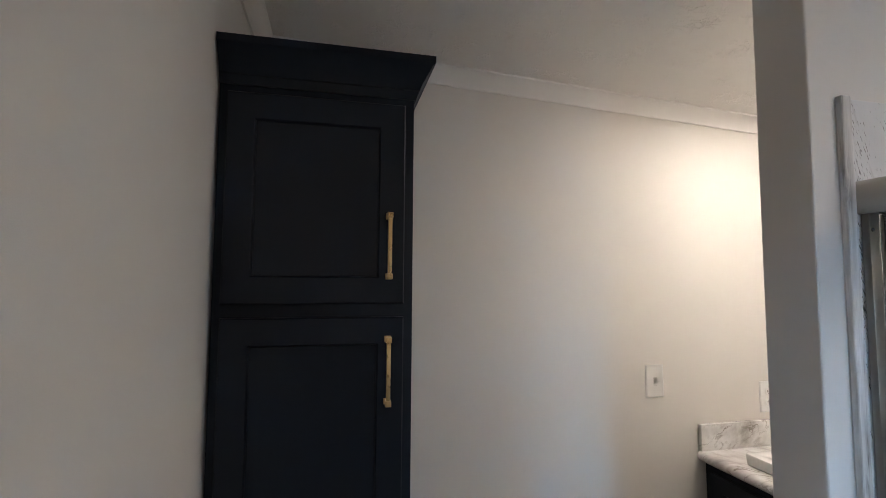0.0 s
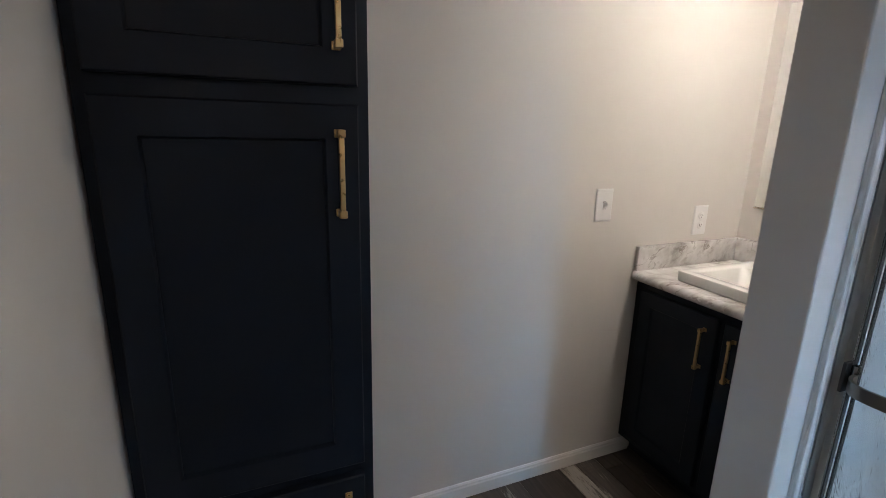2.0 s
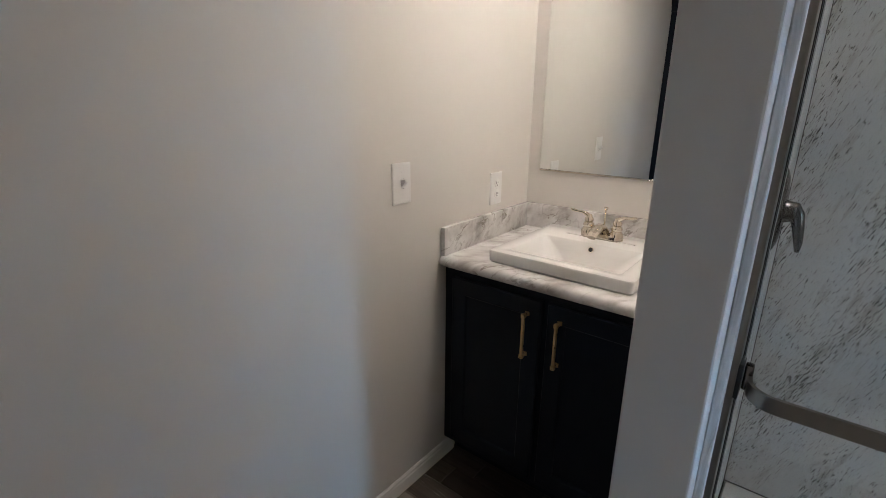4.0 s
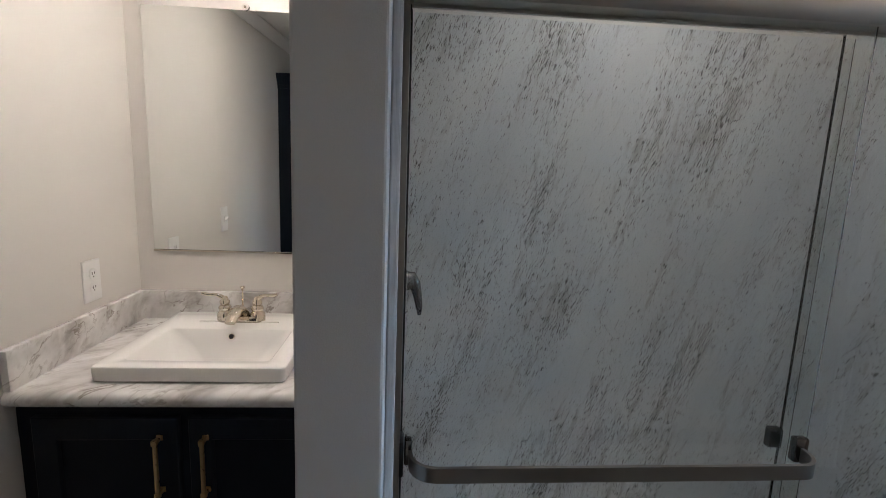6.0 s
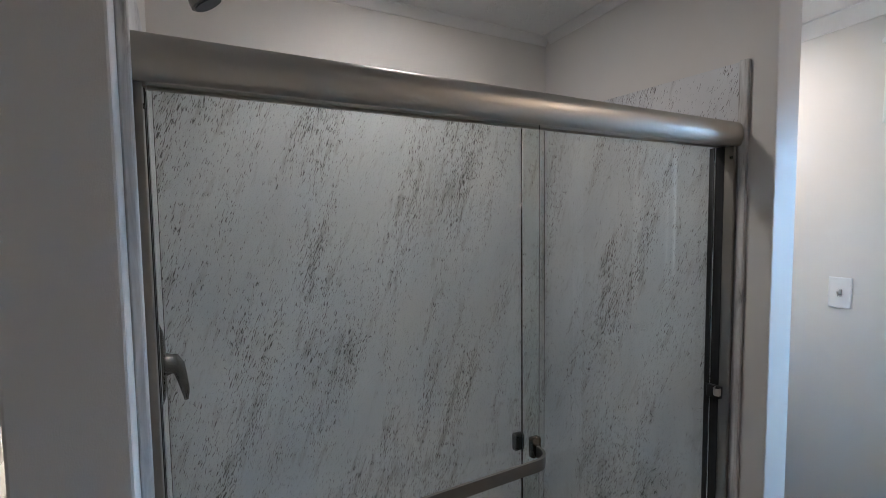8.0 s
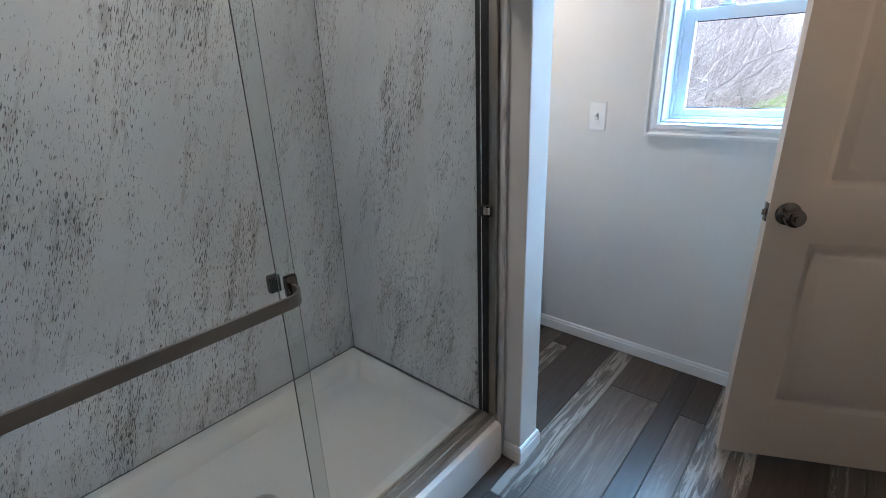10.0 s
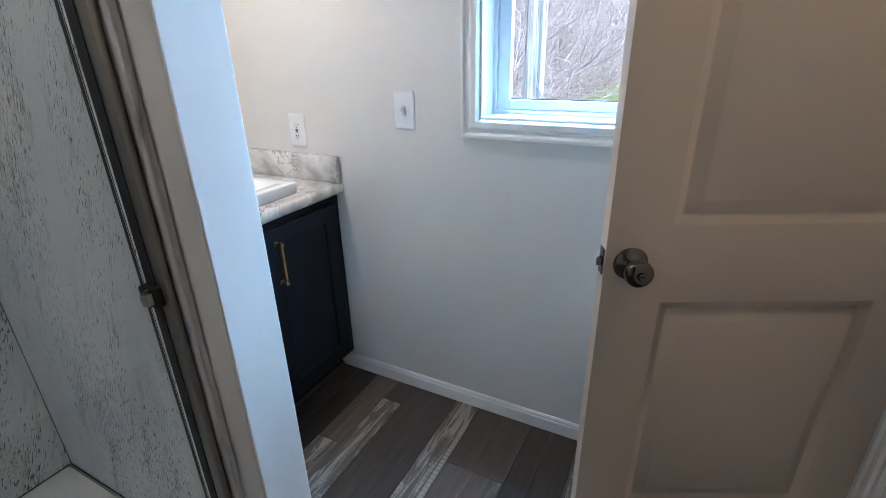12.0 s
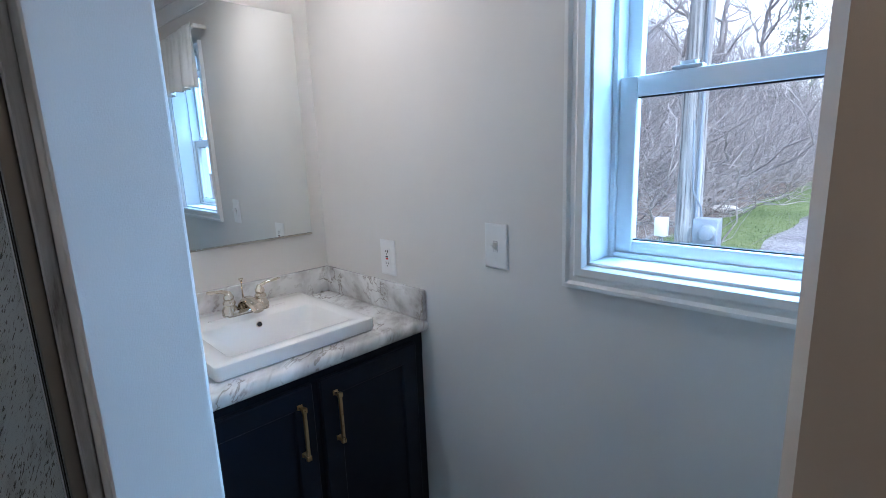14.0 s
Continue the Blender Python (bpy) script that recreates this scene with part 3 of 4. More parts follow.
leaf = part("leaf", local(door_leaf(LEAF, 2.0, 0.035), door), M_DOOR, door)
KX, KZ = LEAF - 0.050, 0.886
for s in (1, -1):
    b2 = bmesh.new()
    add_turned(b2, (KX, s * 0.0175, KZ), (0, s, 0), [(0, 0.033), (0.003, 0.034), (0.006, 0.031), (0.010, 0.020), (0.014, 0.013), (0.026, 0.012), (0.031, 0.018), (0.038, 0.0255), (0.048, 0.027), (0.056, 0.025), (0.061, 0.018), (0.062, 0.008)], 28)
    kn = part("knob", local(b2, door), M_KNOB, door, "tarnished nickel round door knob")
    b2 = bmesh.new()
    add_turned(b2, (KX, s * 0.079, KZ), (0, s, 0), [(0, 0.008), (0.004, 0.008), (0.005, 0.006)], 14)
    add_box(b2, (KX - 0.005, s * 0.084 - 0.002, KZ - 0.0015), (KX + 0.005, s * 0.084 + 0.002, KZ + 0.0015))
    part("lock_button", local(b2, door), M_KNOB, kn)
b2 = box((LEAF - 0.001, -0.0125, KZ - 0.028), (LEAF + 0.002, 0.0125, KZ + 0.028), 0.001)
part("latch_plate", local(b2, door), M_KNOB, door)
b2 = bmesh.new()
add_loft(b2, [[(LEAF, -0.007, z), (LEAF + 0.013, 0.005, z), (LEAF + 0.013, 0.007, z), (LEAF, 0.007, z)] for z in (KZ - 0.008, KZ + 0.008)])
part("latch_bolt", local(b2, door), M_KNOB, door)
for z in (0.23, 1.05, 1.80):
    b2 = box((-0.012, -0.012, z - 0.044), (0.004, 0.012, z + 0.044), 0.002)
    add_turned(b2, (-0.008, 0.018, z - 0.045), (0, 0, 1), [(0, 0.005), (0.09, 0.005)], 10)
    part("hinge", local(b2, door), M_KNOB, door)
# jamb and casing at the hinge side
frame_ob = thing("door_frame", (HX - 0.05, YS, 0), "white moulded casing at the door's hinge side", "door frame", kind="structure")
part("jamb", box((HX - 0.035, YS, FZ), (HX - 0.012, YS + 0.022, 2.04), 0.002), M_TRIM, frame_ob)
b2 = bmesh.new()
prof = [(0, 0), (0.012, 0), (0.016, 0.008), (0.016, 0.03), (0.010, 0.036), (0.010, 0.048), (0.014, 0.054), (0.014, 0.062), (0, 0.062)]
add_loft(b2, [[(HX - 0.035 - q, YS + p, z) for p, q in prof] for z in (FZ, 2.10)])
part("casing", b2, M_TRIM, frame_ob)

# ---------- linen cabinet ----------
CX, CY0, CY1 = -0.385, YS + 0.004, -0.692
cab = thing("linen_cabinet", ((XL + CX) / 2, (CY0 + CY1) / 2, 0), "tall navy-painted linen cabinet with three shaker doors", "cabinet")
part("body", box((XL + 0.002, CY0, FZ), (CX, CY1, 1.93), 0.002), M_NAVY, cab)
CR = [(0, 0), (0.004, 0), (0.008, 0.020), (0.012, 0.022), (0.016, 0.034), (0.038, 0.074), (0.044, 0.078), (0.044, 0.094), (0, 0.094)]
b2 = bmesh.new()
add_loft(b2, [[(CX + o, CY0, 1.900 + u) for o, u in CR], [(CX + o, CY1 + o, 1.900 + u) for o, u in CR], [(XL + 0.002, CY1 + o, 1.900 + u) for o, u in CR]])
part("crown", b2, M_NAVY, cab)


def shaker(axis, a0, a1, z0, z1, face, out, rail=0.057, t=0.019):
    """A shaker door with a sunk panel; axis 'x' or 'y' is the way it runs, out the side that it faces."""
    bm4 = bmesh.new()

    def P(a, d, z):
        return (a, face + out * d, z) if axis == "x" else (face + out * d, a, z)
    rings = [[P(a0, 0, z0), P(a1, 0, z0), P(a1, 0, z1), P(a0, 0, z1)]]
    for ins, d in ((0, t - 0.003), (0.003, t), (rail, t), (rail + 0.002, t - 0.002), (rail + 0.004, t - 0.009), (rail + 0.012, t - 0.010)):
        rings.append([P(a0 + ins, d, z0 + ins), P(a1 - ins, d, z0 + ins), P(a1 - ins, d, z1 - ins), P(a0 + ins, d, z1 - ins)])
    return add_loft(bm4, rings)


def bar_pull(axis, a, face, out, zc, length):
    """A squared bar pull standing upright on two feet."""
    bm4 = bmesh.new()

    def B(a_lo, a_hi, d0, d1, z0, z1, bev=0.0015):
        lo = (a_lo, face + out * d0, z0) if axis == "x" else (face + out * d0, a_lo, z0)
        hi = (a_hi, face + out * d1, z1) if axis == "x" else (face + out * d1, a_hi, z1)
        add_box(bm4, [min(p, q) for p, q in zip(lo, hi)], [max(p, q) for p, q in zip(lo, hi)], bev)
    h = length / 2
    B(a - 0.0045, a + 0.0045, 0.020, 0.029, zc - h + 0.006, zc + h - 0.006)
    for s in (-1, 1):
        zf = zc + s * (h - 0.006)
        B(a - 0.0075, a + 0.0075, 0.0, 0.004, zf - 0.007, zf + 0.007)
        B(a - 0.005, a + 0.005, 0.003, 0.021, zf - 0.005, zf + 0.005)
        B(a - 0.0065, a + 0.0065, 0.019, 0.031, zf - 0.0065, zf + 0.0065)
    return bm4


for z0, z1, hz in ((1.420, 1.880, 1.549), (0.680, 1.390, 1.274), (0.115, 0.652, 0.545)):
    d = part("door", shaker("y", CY0 + 0.020, CY1 - 0.022, z0, z1, CX, 1), M_NAVY, cab)
    part("handle", bar_pull("y", -0.750, CX + 0.019, 1, hz, 0.148), M_BRASS, d, "brushed brass bar pull")
b2 = box((CX, CY0 + 0.02, FZ), (CX + 0.008, CY1 - 0.02, 0.10), 0.002)
part("plinth", b2, M_NAVY, cab)


# ---------- vanities ----------
def vanity(x0, x1, wall_side, cx, left_end, right_end):
    """A vanity cabinet between x0 and x1 with its worktop, basin and tap. wall_side: the side with a backsplash return."""
    yb, yf = YN, 0.545
    cab_v = thing("vanity_cabinet", (cx, (yb + yf) / 2, 0), "navy-painted vanity cabinet with two shaker doors and brass pulls", "cabinet", "vanity cabinets")
    bmv = box((x0 + 0.002, yf, 0.075), (x1 - 0.002, yb - 0.002, 0.700), 0.002)
    add_box(bmv, (x0 + 0.002, yf, 0.700), (x1 - 0.002, yf + 0.019, 0.790))
    add_box(bmv, (x0 + 0.002, yf + 0.019, 0.700), (x0 + 0.016, yb - 0.002, 0.790))
    add_box(bmv, (x1 - 0.016, yf + 0.019, 0.700), (x1 - 0.002, yb - 0.002, 0.790))
    part("body", bmv, M_NAVY, cab_v)
    part("toe_kick", box((x0 + 0.004, yf + 0.07, FZ), (x1 - 0.004, yf + 0.085, 0.075)), M_NAVY, cab_v)
    dx0, dx1 = x0 + 0.045, x1 - 0.045
    for a0, a1, hx in ((dx0, cx - 0.012, cx - 0.054), (cx + 0.012, dx1, cx + 0.054)):
        d = part("door", shaker("x", a0, a1, 0.105, 0.758, yf, -1, 0.055), M_NAVY, cab_v)
        part("handle", bar_pull("x", hx, yf - 0.019, -1, 0.640, 0.150), M_BRASS, d, "brushed brass bar pull")

    top = thing("vanity_worktop", (cx, 0.8, 0.79), "grey-white marbled laminate worktop with backsplash", "worktop", "vanity worktops")
    # rolled front edge
    prof = [(yb - 0.003, 0.790), (yb - 0.003, 0.828), (0.530, 0.828), (0.520, 0.8265), (0.512, 0.821), (0.508, 0.813), (0.508, 0.803), (0.512, 0.795), (0.520, 0.790)]
    bmv = bmesh.new()
    hx0, hx1, hy0, hy1 = cx - 0.195, cx + 0.195, 0.598, 0.885
    front = [(hy0, 0.790), (hy0, 0.828)] + prof[2:]
    add_loft(bmv, [[(x, y, z) for y, z in front] for x in (x0 + 0.002, x1 - 0.002)])
    add_box(bmv, (x0 + 0.002, hy1, 0.790), (x1 - 0.002, yb - 0.003, 0.828))
    add_box(bmv, (x0 + 0.002, hy0, 0.790), (hx0, hy1, 0.828))
    add_box(bmv, (hx1, hy0, 0.790), (x1 - 0.002, hy1, 0.828))
    part("slab", bmv, M_COUNTER, top)
    b3 = box((x0 + 0.002, yb - 0.022, 0.828), (x1 - 0.002, yb - 0.002, 0.928), 0.003)
    part("backsplash", b3, M_COUNTER, top)
    xs = x0 + 0.002 if wall_side < 0 else x1 - 0.020
    part("side_splash", box((xs, 0.514, 0.828), (xs + 0.018, yb - 0.022, 0.928), 0.003), M_COUNTER, top)

    # basin set on the worktop
    sy0, sy1, w = 0.568, 1.032, 0.470
    cy, hgt = (sy0 + sy1) / 2, sy1 - sy0
    sink = thing("basin", (cx, cy, 0.828), "white rectangular porcelain drop-in basin on the worktop", "sink", "basins")
    z = 0.8285
    by0, by1 = 0.612, 0.866
    rings = [rrect(cx, cy, w - 0.012, hgt - 0.012, 0.012, z), rrect(cx, cy, w - 0.004, hgt - 0.004, 0.014, z + 0.004),
             rrect(cx, cy, w, hgt, 0.014, z + 0.034), rrect(cx, cy, w - 0.004, hgt - 0.004, 0.014, z + 0.039), rrect(cx, cy, w - 0.012, hgt - 0.012, 0.012, z + 0.041)]
    bcy, bh = (by0 + by1) / 2, by1 - by0
    rings += [rrect(cx, bcy, 0.372, bh, 0.020, z + 0.0405), rrect(cx, bcy, 0.364, bh - 0.008, 0.020, z + 0.037),
              rrect(cx, bcy + 0.004, 0.325, bh - 0.030, 0.045, z + 0.0), rrect(cx, bcy + 0.008, 0.25, bh - 0.075, 0.060, z - 0.060), rrect(cx, bcy + 0.01, 0.10, 0.08, 0.035, z - 0.085)]
    bmv = bmesh.new()
    add_loft(bmv, rings, cap0=False, cap1=True)
    part("bowl", bmv, M_PORC, sink)
    for s in (-1, 1):
        part("soap_ledge", box((cx + s * 0.085 - 0.040, 0.925, z + 0.0405), (cx + s * 0.085 + 0.040, 0.932, z + 0.0435), 0.0013), M_PORC, sink)
    bmv = bmesh.new()
    add_turned(bmv, (cx, by1 - 0.008, z + 0.017), (0, -1, 0.28), [(-0.004, 0.0095), (0.0035, 0.0095), (0.0045, 0.007)], 18)
    part("overflow_ring", bmv, M_CHROME, sink)
    bmv = bmesh.new()
    add_turned(bmv, (cx, by1 - 0.0125, z + 0.0185), (0, -1, 0.28), [(-0.002, 0.0072), (0.0012, 0.0072)], 18)
    part("overflow_hole", bmv, M_SLOT, sink)
    bmv = bmesh.new()
    add_turned(bmv, (cx, bcy + 0.01, z - 0.0852), (0, 0, 1), [(0, 0.021), (0.002, 0.021), (0.003, 0.016), (0.005, 0.015), (0.006, 0.003)], 20)
    part("drain", bmv, M_CHROME, sink)

    # centre-set tap
    fy, fz = 0.945, z + 0.041
    tap = thing("basin_tap", (cx, fy, fz), "polished nickel two-handle centreset tap on the basin", "tap", "basin taps")
    bmv = bmesh.new()
    add_loft(bmv, [rrect(cx, fy, 0.150, 0.052, 0.0255, fz, 8), rrect(cx, fy, 0.150, 0.052, 0.0255, fz + 0.012, 8), rrect(cx, fy, 0.142, 0.044, 0.0215, fz + 0.018, 8)])
    part("base_plate", bmv, M_CHROME, tap)
    bmv = bmesh.new()
    sp = [(cx, fy + 0.006, fz + 0.012), (cx, fy, fz + 0.030), (cx, fy - 0.02, fz + 0.044), (cx, fy - 0.05, fz + 0.044), (cx, fy - 0.083, fz + 0.033), (cx, fy - 0.098, fz + 0.022)]
    rings = []
    for i, p in enumerate(sp):
        wdt = (0.026, 0.025, 0.0225, 0.021, 0.019, 0.016)[i]
        hh = (0.012, 0.014, 0.013, 0.011, 0.010, 0.009)[i]
        dv = (Vector(sp[min(i + 1, 5)]) - Vector(sp[max(i - 1, 0)])).normalized()
        up = Vector((1, 0, 0)).cross(dv).normalized()
        rings.append([Vector(p) + Vector((math.cos(2 * math.pi * k / 16) * wdt, 0, 0)) + up * (math.sin(2 * math.pi * k / 16) * hh) for k in range(16)])
    add_loft(bmv, rings)
    part("spout", bmv, M_CHROME, tap)
    for s in (-1, 1):
        hx = cx + s * 0.051
        bmv = bmesh.new()
        add_turned(bmv, (hx, fy, fz + 0.010), (0, 0, 1), [(0, 0.0245), (0.012, 0.024), (0.020, 0.019), (0.024, 0.0165), (0.026, 0.0185), (0.034, 0.0195), (0.040, 0.016), (0.043, 0.0125), (0.046, 0.0155), (0.054, 0.0155), (0.060, 0.011), (0.066, 0.010), (0.070, 0.006)], 22)
        part("handle_hub", bmv, M_CHROME, tap)
        bmv = bmesh.new()
        add_tube(bmv, [(hx, fy, fz + 0.066), (hx + s * 0.008, fy - 0.002, fz + 0.078), (hx + s * 0.022, fy - 0.005, fz + 0.085), (hx + s * 0.040, fy - 0.009, fz + 0.087), (hx + s * 0.054, fy - 0.012, fz + 0.089), (hx + s * 0.066, fy - 0.014, fz + 0.092)], [0.009, 0.0075, 0.0055, 0.0045, 0.0055, 0.0042], 12)
        part("lever", bmv, M_CHROME, tap)
    bmv = bmesh.new()
    add_turned(bmv, (cx, fy + 0.016, fz + 0.012), (0, 0, 1), [(0, 0.003), (0.085, 0.0028), (0.088, 0.005), (0.094, 0.0078), (0.097, 0.0078), (0.098, 0.005)], 14)
    part("lift_rod", bmv, M_CHROME, tap)

    # frameless mirror on clips
    mr = thing("wall_mirror", (cx, YN, 1.074), "frameless rectangular mirror held by clear clips", "mirror", "vanity mirrors")
    part("silvered_glass", box((left_end, YN - 0.006, 1.071), (right_end, YN - 0.001, 1.862), 0.0012, 1), M_MIRROR, mr)
    part("bottom_channel", box((left_end, YN - 0.009, 1.0655), (right_end, YN - 0.001, 1.0705), 0.0008, 1), M_CHROME, mr)
    bmv = bmesh.new()
    add_turned(bmv, (cx - 0.01, YN - 0.0005, 1.870), (0, -1, 0), [(0, 0.012), (0.009, 0.0115), (0.011, 0.009)], 18)
    cl = part("clip", bmv, M_CLIP, mr)
    bmv = bmesh.new()
    add_turned(bmv, (cx - 0.01, YN - 0.0115, 1.870), (0, -1, 0), [(0, 0.004), (0.002, 0.003)], 12)
    part("screw", bmv, M_CHROME, cl)


vanity(XL, PLX0, -1, -0.512, -0.850, -0.190)
vanity(PRX1, XR, 1, 1.935, 1.615, 2.278)


# ---------- switches and sockets ----------
def plate(name, wall_x, out, y, z, label, category):
    t = thing(name, (wall_x, y, z), label, category)
    bmp = bmesh.new()
    pts = []
    for ins, d in ((0, 0), (0, 0.003), (0.004, 0.0058), (0.006, 0.006)):
        pts.append([(wall_x + out * d, y + sy * (0.0385 - ins), z + sz * (0.061 - ins)) for sy, sz in ((-1, -1), (1, -1), (1, 1), (-1, 1))])
    add_loft(bmp, pts)
    part("plate", bmp, M_PLASTIC, t)
    for s in (-1, 1):
        bmp = bmesh.new()
        add_turned(bmp, (wall_x + out * 0.0055, y, z + s * 0.0335 * (1 if "switch" in name else 0.0)), (out, 0, 0), [(0, 0.0035), (0.0012, 0.003)], 10)
        if "switch" in name or s == 1:
            part("screw", bmp, M_PLASTIC, t)
        else:
            bmp.free()
    return t


def toggle_switch(wall_x, out, y, z):
    t = plate("light_switch", wall_x, out, y, z, "white plastic toggle light switch on the wall", "light switch")
    # dark slot rim, drawn as the shadow round the toggle
    part("slot", box((min(wall_x + out * 0.005, wall_x + out * 0.0068), y - 0.0065, z - 0.0148), (max(wall_x + out * 0.005, wall_x + out * 0.0064), y + 0.0065, z + 0.0148)), M_SLOT, t)
    part("collar", box((min(wall_x + out * 0.005, wall_x + out * 0.007), y - 0.0062, z - 0.0145), (max(wall_x + out * 0.005, wall_x + out * 0.007), y + 0.0062, z + 0.0145), 0.0008), M_PLASTIC, t)
    bmp = bmesh.new()
    add_loft(bmp, [[(wall_x + out * d, y + sy * 0.0056, z + zo + sz * hz_) for sy, sz in ((-1, -1), (1, -1), (1, 1), (-1, 1))] for d, zo, hz_ in ((0.006, 0.0, 0.010), (0.016, 0.006, 0.0065), (0.023, 0.011, 0.0045))])
    part("toggle", bmp, M_PLASTIC, t)


def socket(wall_x, out, y, z, gfci):
    t = plate("wall_socket", wall_x, out, y, z, "white duplex wall socket above the backsplash" if not gfci else "white socket with red and black test buttons", "socket")

    def B(y0, y1, z0, z1, d0, d1, m, nm, bev=0.0):
        xa, xb = sorted((wall_x + out * d0, wall_x + out * d1))
        part(nm, box((xa, y + y0, z + z0), (xb, y + y1, z + z1), bev), m, t)
    if gfci:
        B(-0.0165, 0.0165, -0.0335, 0.0335, 0.005, 0.0075, M_PLASTIC, "face", 0.0008)
        B(-0.006, 0.006, 0.001, 0.006, 0.007, 0.009, M_SLOT, "test_button", 0.0005)
        B(-0.006, 0.006, -0.006, -0.001, 0.007, 0.009, M_RED, "reset_button", 0.0005)
    for s in (-1, 1):
        zc = s * 0.0205
        if not gfci:
            bmp = bmesh.new()
            add_turned(bmp, (wall_x + out * 0.005, y, z + zc), (out, 0, 0), [(0, 0.0165), (0.0025, 0.0163), (0.003, 0.0155)], 24)
            part("outlet", bmp, M_PLASTIC, t)
        for dy, hh in ((-0.0055, 0.0042), (0.0055, 0.0035)):
            B(dy - 0.001, dy + 0.001, zc - hh + 0.002, zc + hh + 0.002, 0.0065, 0.0086, M_SLOT, "slot")
        B(-0.002, 0.002, zc - 0.0095, zc - 0.006, 0.0065, 0.0086, M_SLOT, "ground_slot")


toggle_switch(XL, 1, 0.328, 1.098)
socket(XL, 1, 0.848, 1.016, False)
toggle_switch(XR, -1, 0.223, 1.100)
socket(XR, -1, 0.697, 1.010, True)

# ---------- shower ----------
PANEL_TOP, PANEL_Y = 1.830, 0.098
setting("shower_panel_back", box((PLX1 + 0.006, SHY - 0.006, 0.13), (SEX - 0.006, SHY, PANEL_TOP), 0.001), M_PANEL, "pale grey marbled shower wall panel", "shower panel")
setting("shower_panel_west", box((PLX1, PANEL_Y, 0.13), (PLX1 + 0.006, SHY - 0.006, PANEL_TOP), 0.001), M_PANEL, "pale grey marbled shower wall panel", "shower panel")
setting("shower_panel_east", box((SEX - 0.006, 0.114, 0.13), (PRX0, SHY - 0.006, PANEL_TOP), 0.001), M_PANEL, "pale grey marbled shower wall panel", "shower panel")
for nm, xa, xb, ty in (("trim_shower_west", PLX1, PLX1 + 0.014, 0.076), ("trim_shower_east", SEX - 0.009, PRX0, 0.092)):
    setting(nm, box((xa, ty, FZ), (xb, ty + 0.025, PANEL_TOP + 0.004), 0.003), M_EDGE, "marbled edge trim beside the shower", "trim")

for nm, lo, hi in (("trim_caulk_west", (PLX1 + 0.006, SHY - 0.0075, 0.13), (PLX1 + 0.0075, SHY - 0.006, PANEL_TOP)), ("trim_caulk_east", (SEX - 0.0075, SHY - 0.0075, 0.13), (SEX - 0.006, SHY - 0.006, PANEL_TOP)),
                   ("trim_caulk_back", (PLX1 + 0.009, SHY - 0.009, 0.1365), (SEX - 0.009, SHY - 0.006, 0.1382)), ("trim_caulk_left", (PLX1 + 0.006, 0.19, 0.1365), (PLX1 + 0.009, SHY - 0.009, 0.1382)), ("trim_caulk_right", (SEX - 0.009, 0.19, 0.1365), (SEX - 0.006, SHY - 0.009, 0.1382))):
    setting(nm, box(lo, hi), M_SLOT, "dark joint between the shower panels", "joint")
pan = thing("shower_pan", (0.7, 0.5, 0), "white acrylic shower pan with raised curb", "shower pan")
px0, px1, py0, py1 = PLX1 + 0.009, SEX - 0.010, 0.090, SHY - 0.006
pcx, pcy, pw, ph = (px0 + px1) / 2, (py0 + py1) / 2, px1 - px0, py1 - py0
icy = pcy + 0.024
b2 = bmesh.new()
add_loft(b2, [rrect(pcx, pcy, pw, ph, 0.012, FZ), rrect(pcx, pcy, pw, ph, 0.012, 0.126), rrect(pcx, pcy, pw - 0.010, ph - 0.010, 0.012, 0.136),
              rrect(pcx, icy, pw - 0.055, ph - 0.125, 0.03, 0.136), rrect(pcx, icy, pw - 0.075, ph - 0.145, 0.04, 0.126),
              rrect(pcx, icy, pw - 0.13, ph - 0.20, 0.06, 0.062), rrect(pcx, icy, pw - 0.20, ph - 0.27, 0.06, 0.046), rrect(pcx, icy, 0.14, 0.14, 0.068, 0.036)])
part("basin", b2, M_PAN, pan)
b2 = bmesh.new()
add_turned(b2, (0.71, 0.535, 0.036), (0, 0, 1), [(0, 0.052), (0.004, 0.052), (0.006, 0.047), (0.006, 0.040), (0.0035, 0.038)], 30)
dr = part("drain_ring", b2, M_NICKEL, pan)
b2 = bmesh.new()
add_turned(b2, (0.71, 0.535, 0.0395), (0, 0, 1), [(0, 0.037), (0.001, 0.037)], 30)
part("drain_grate", b2, M_SLOT, dr)

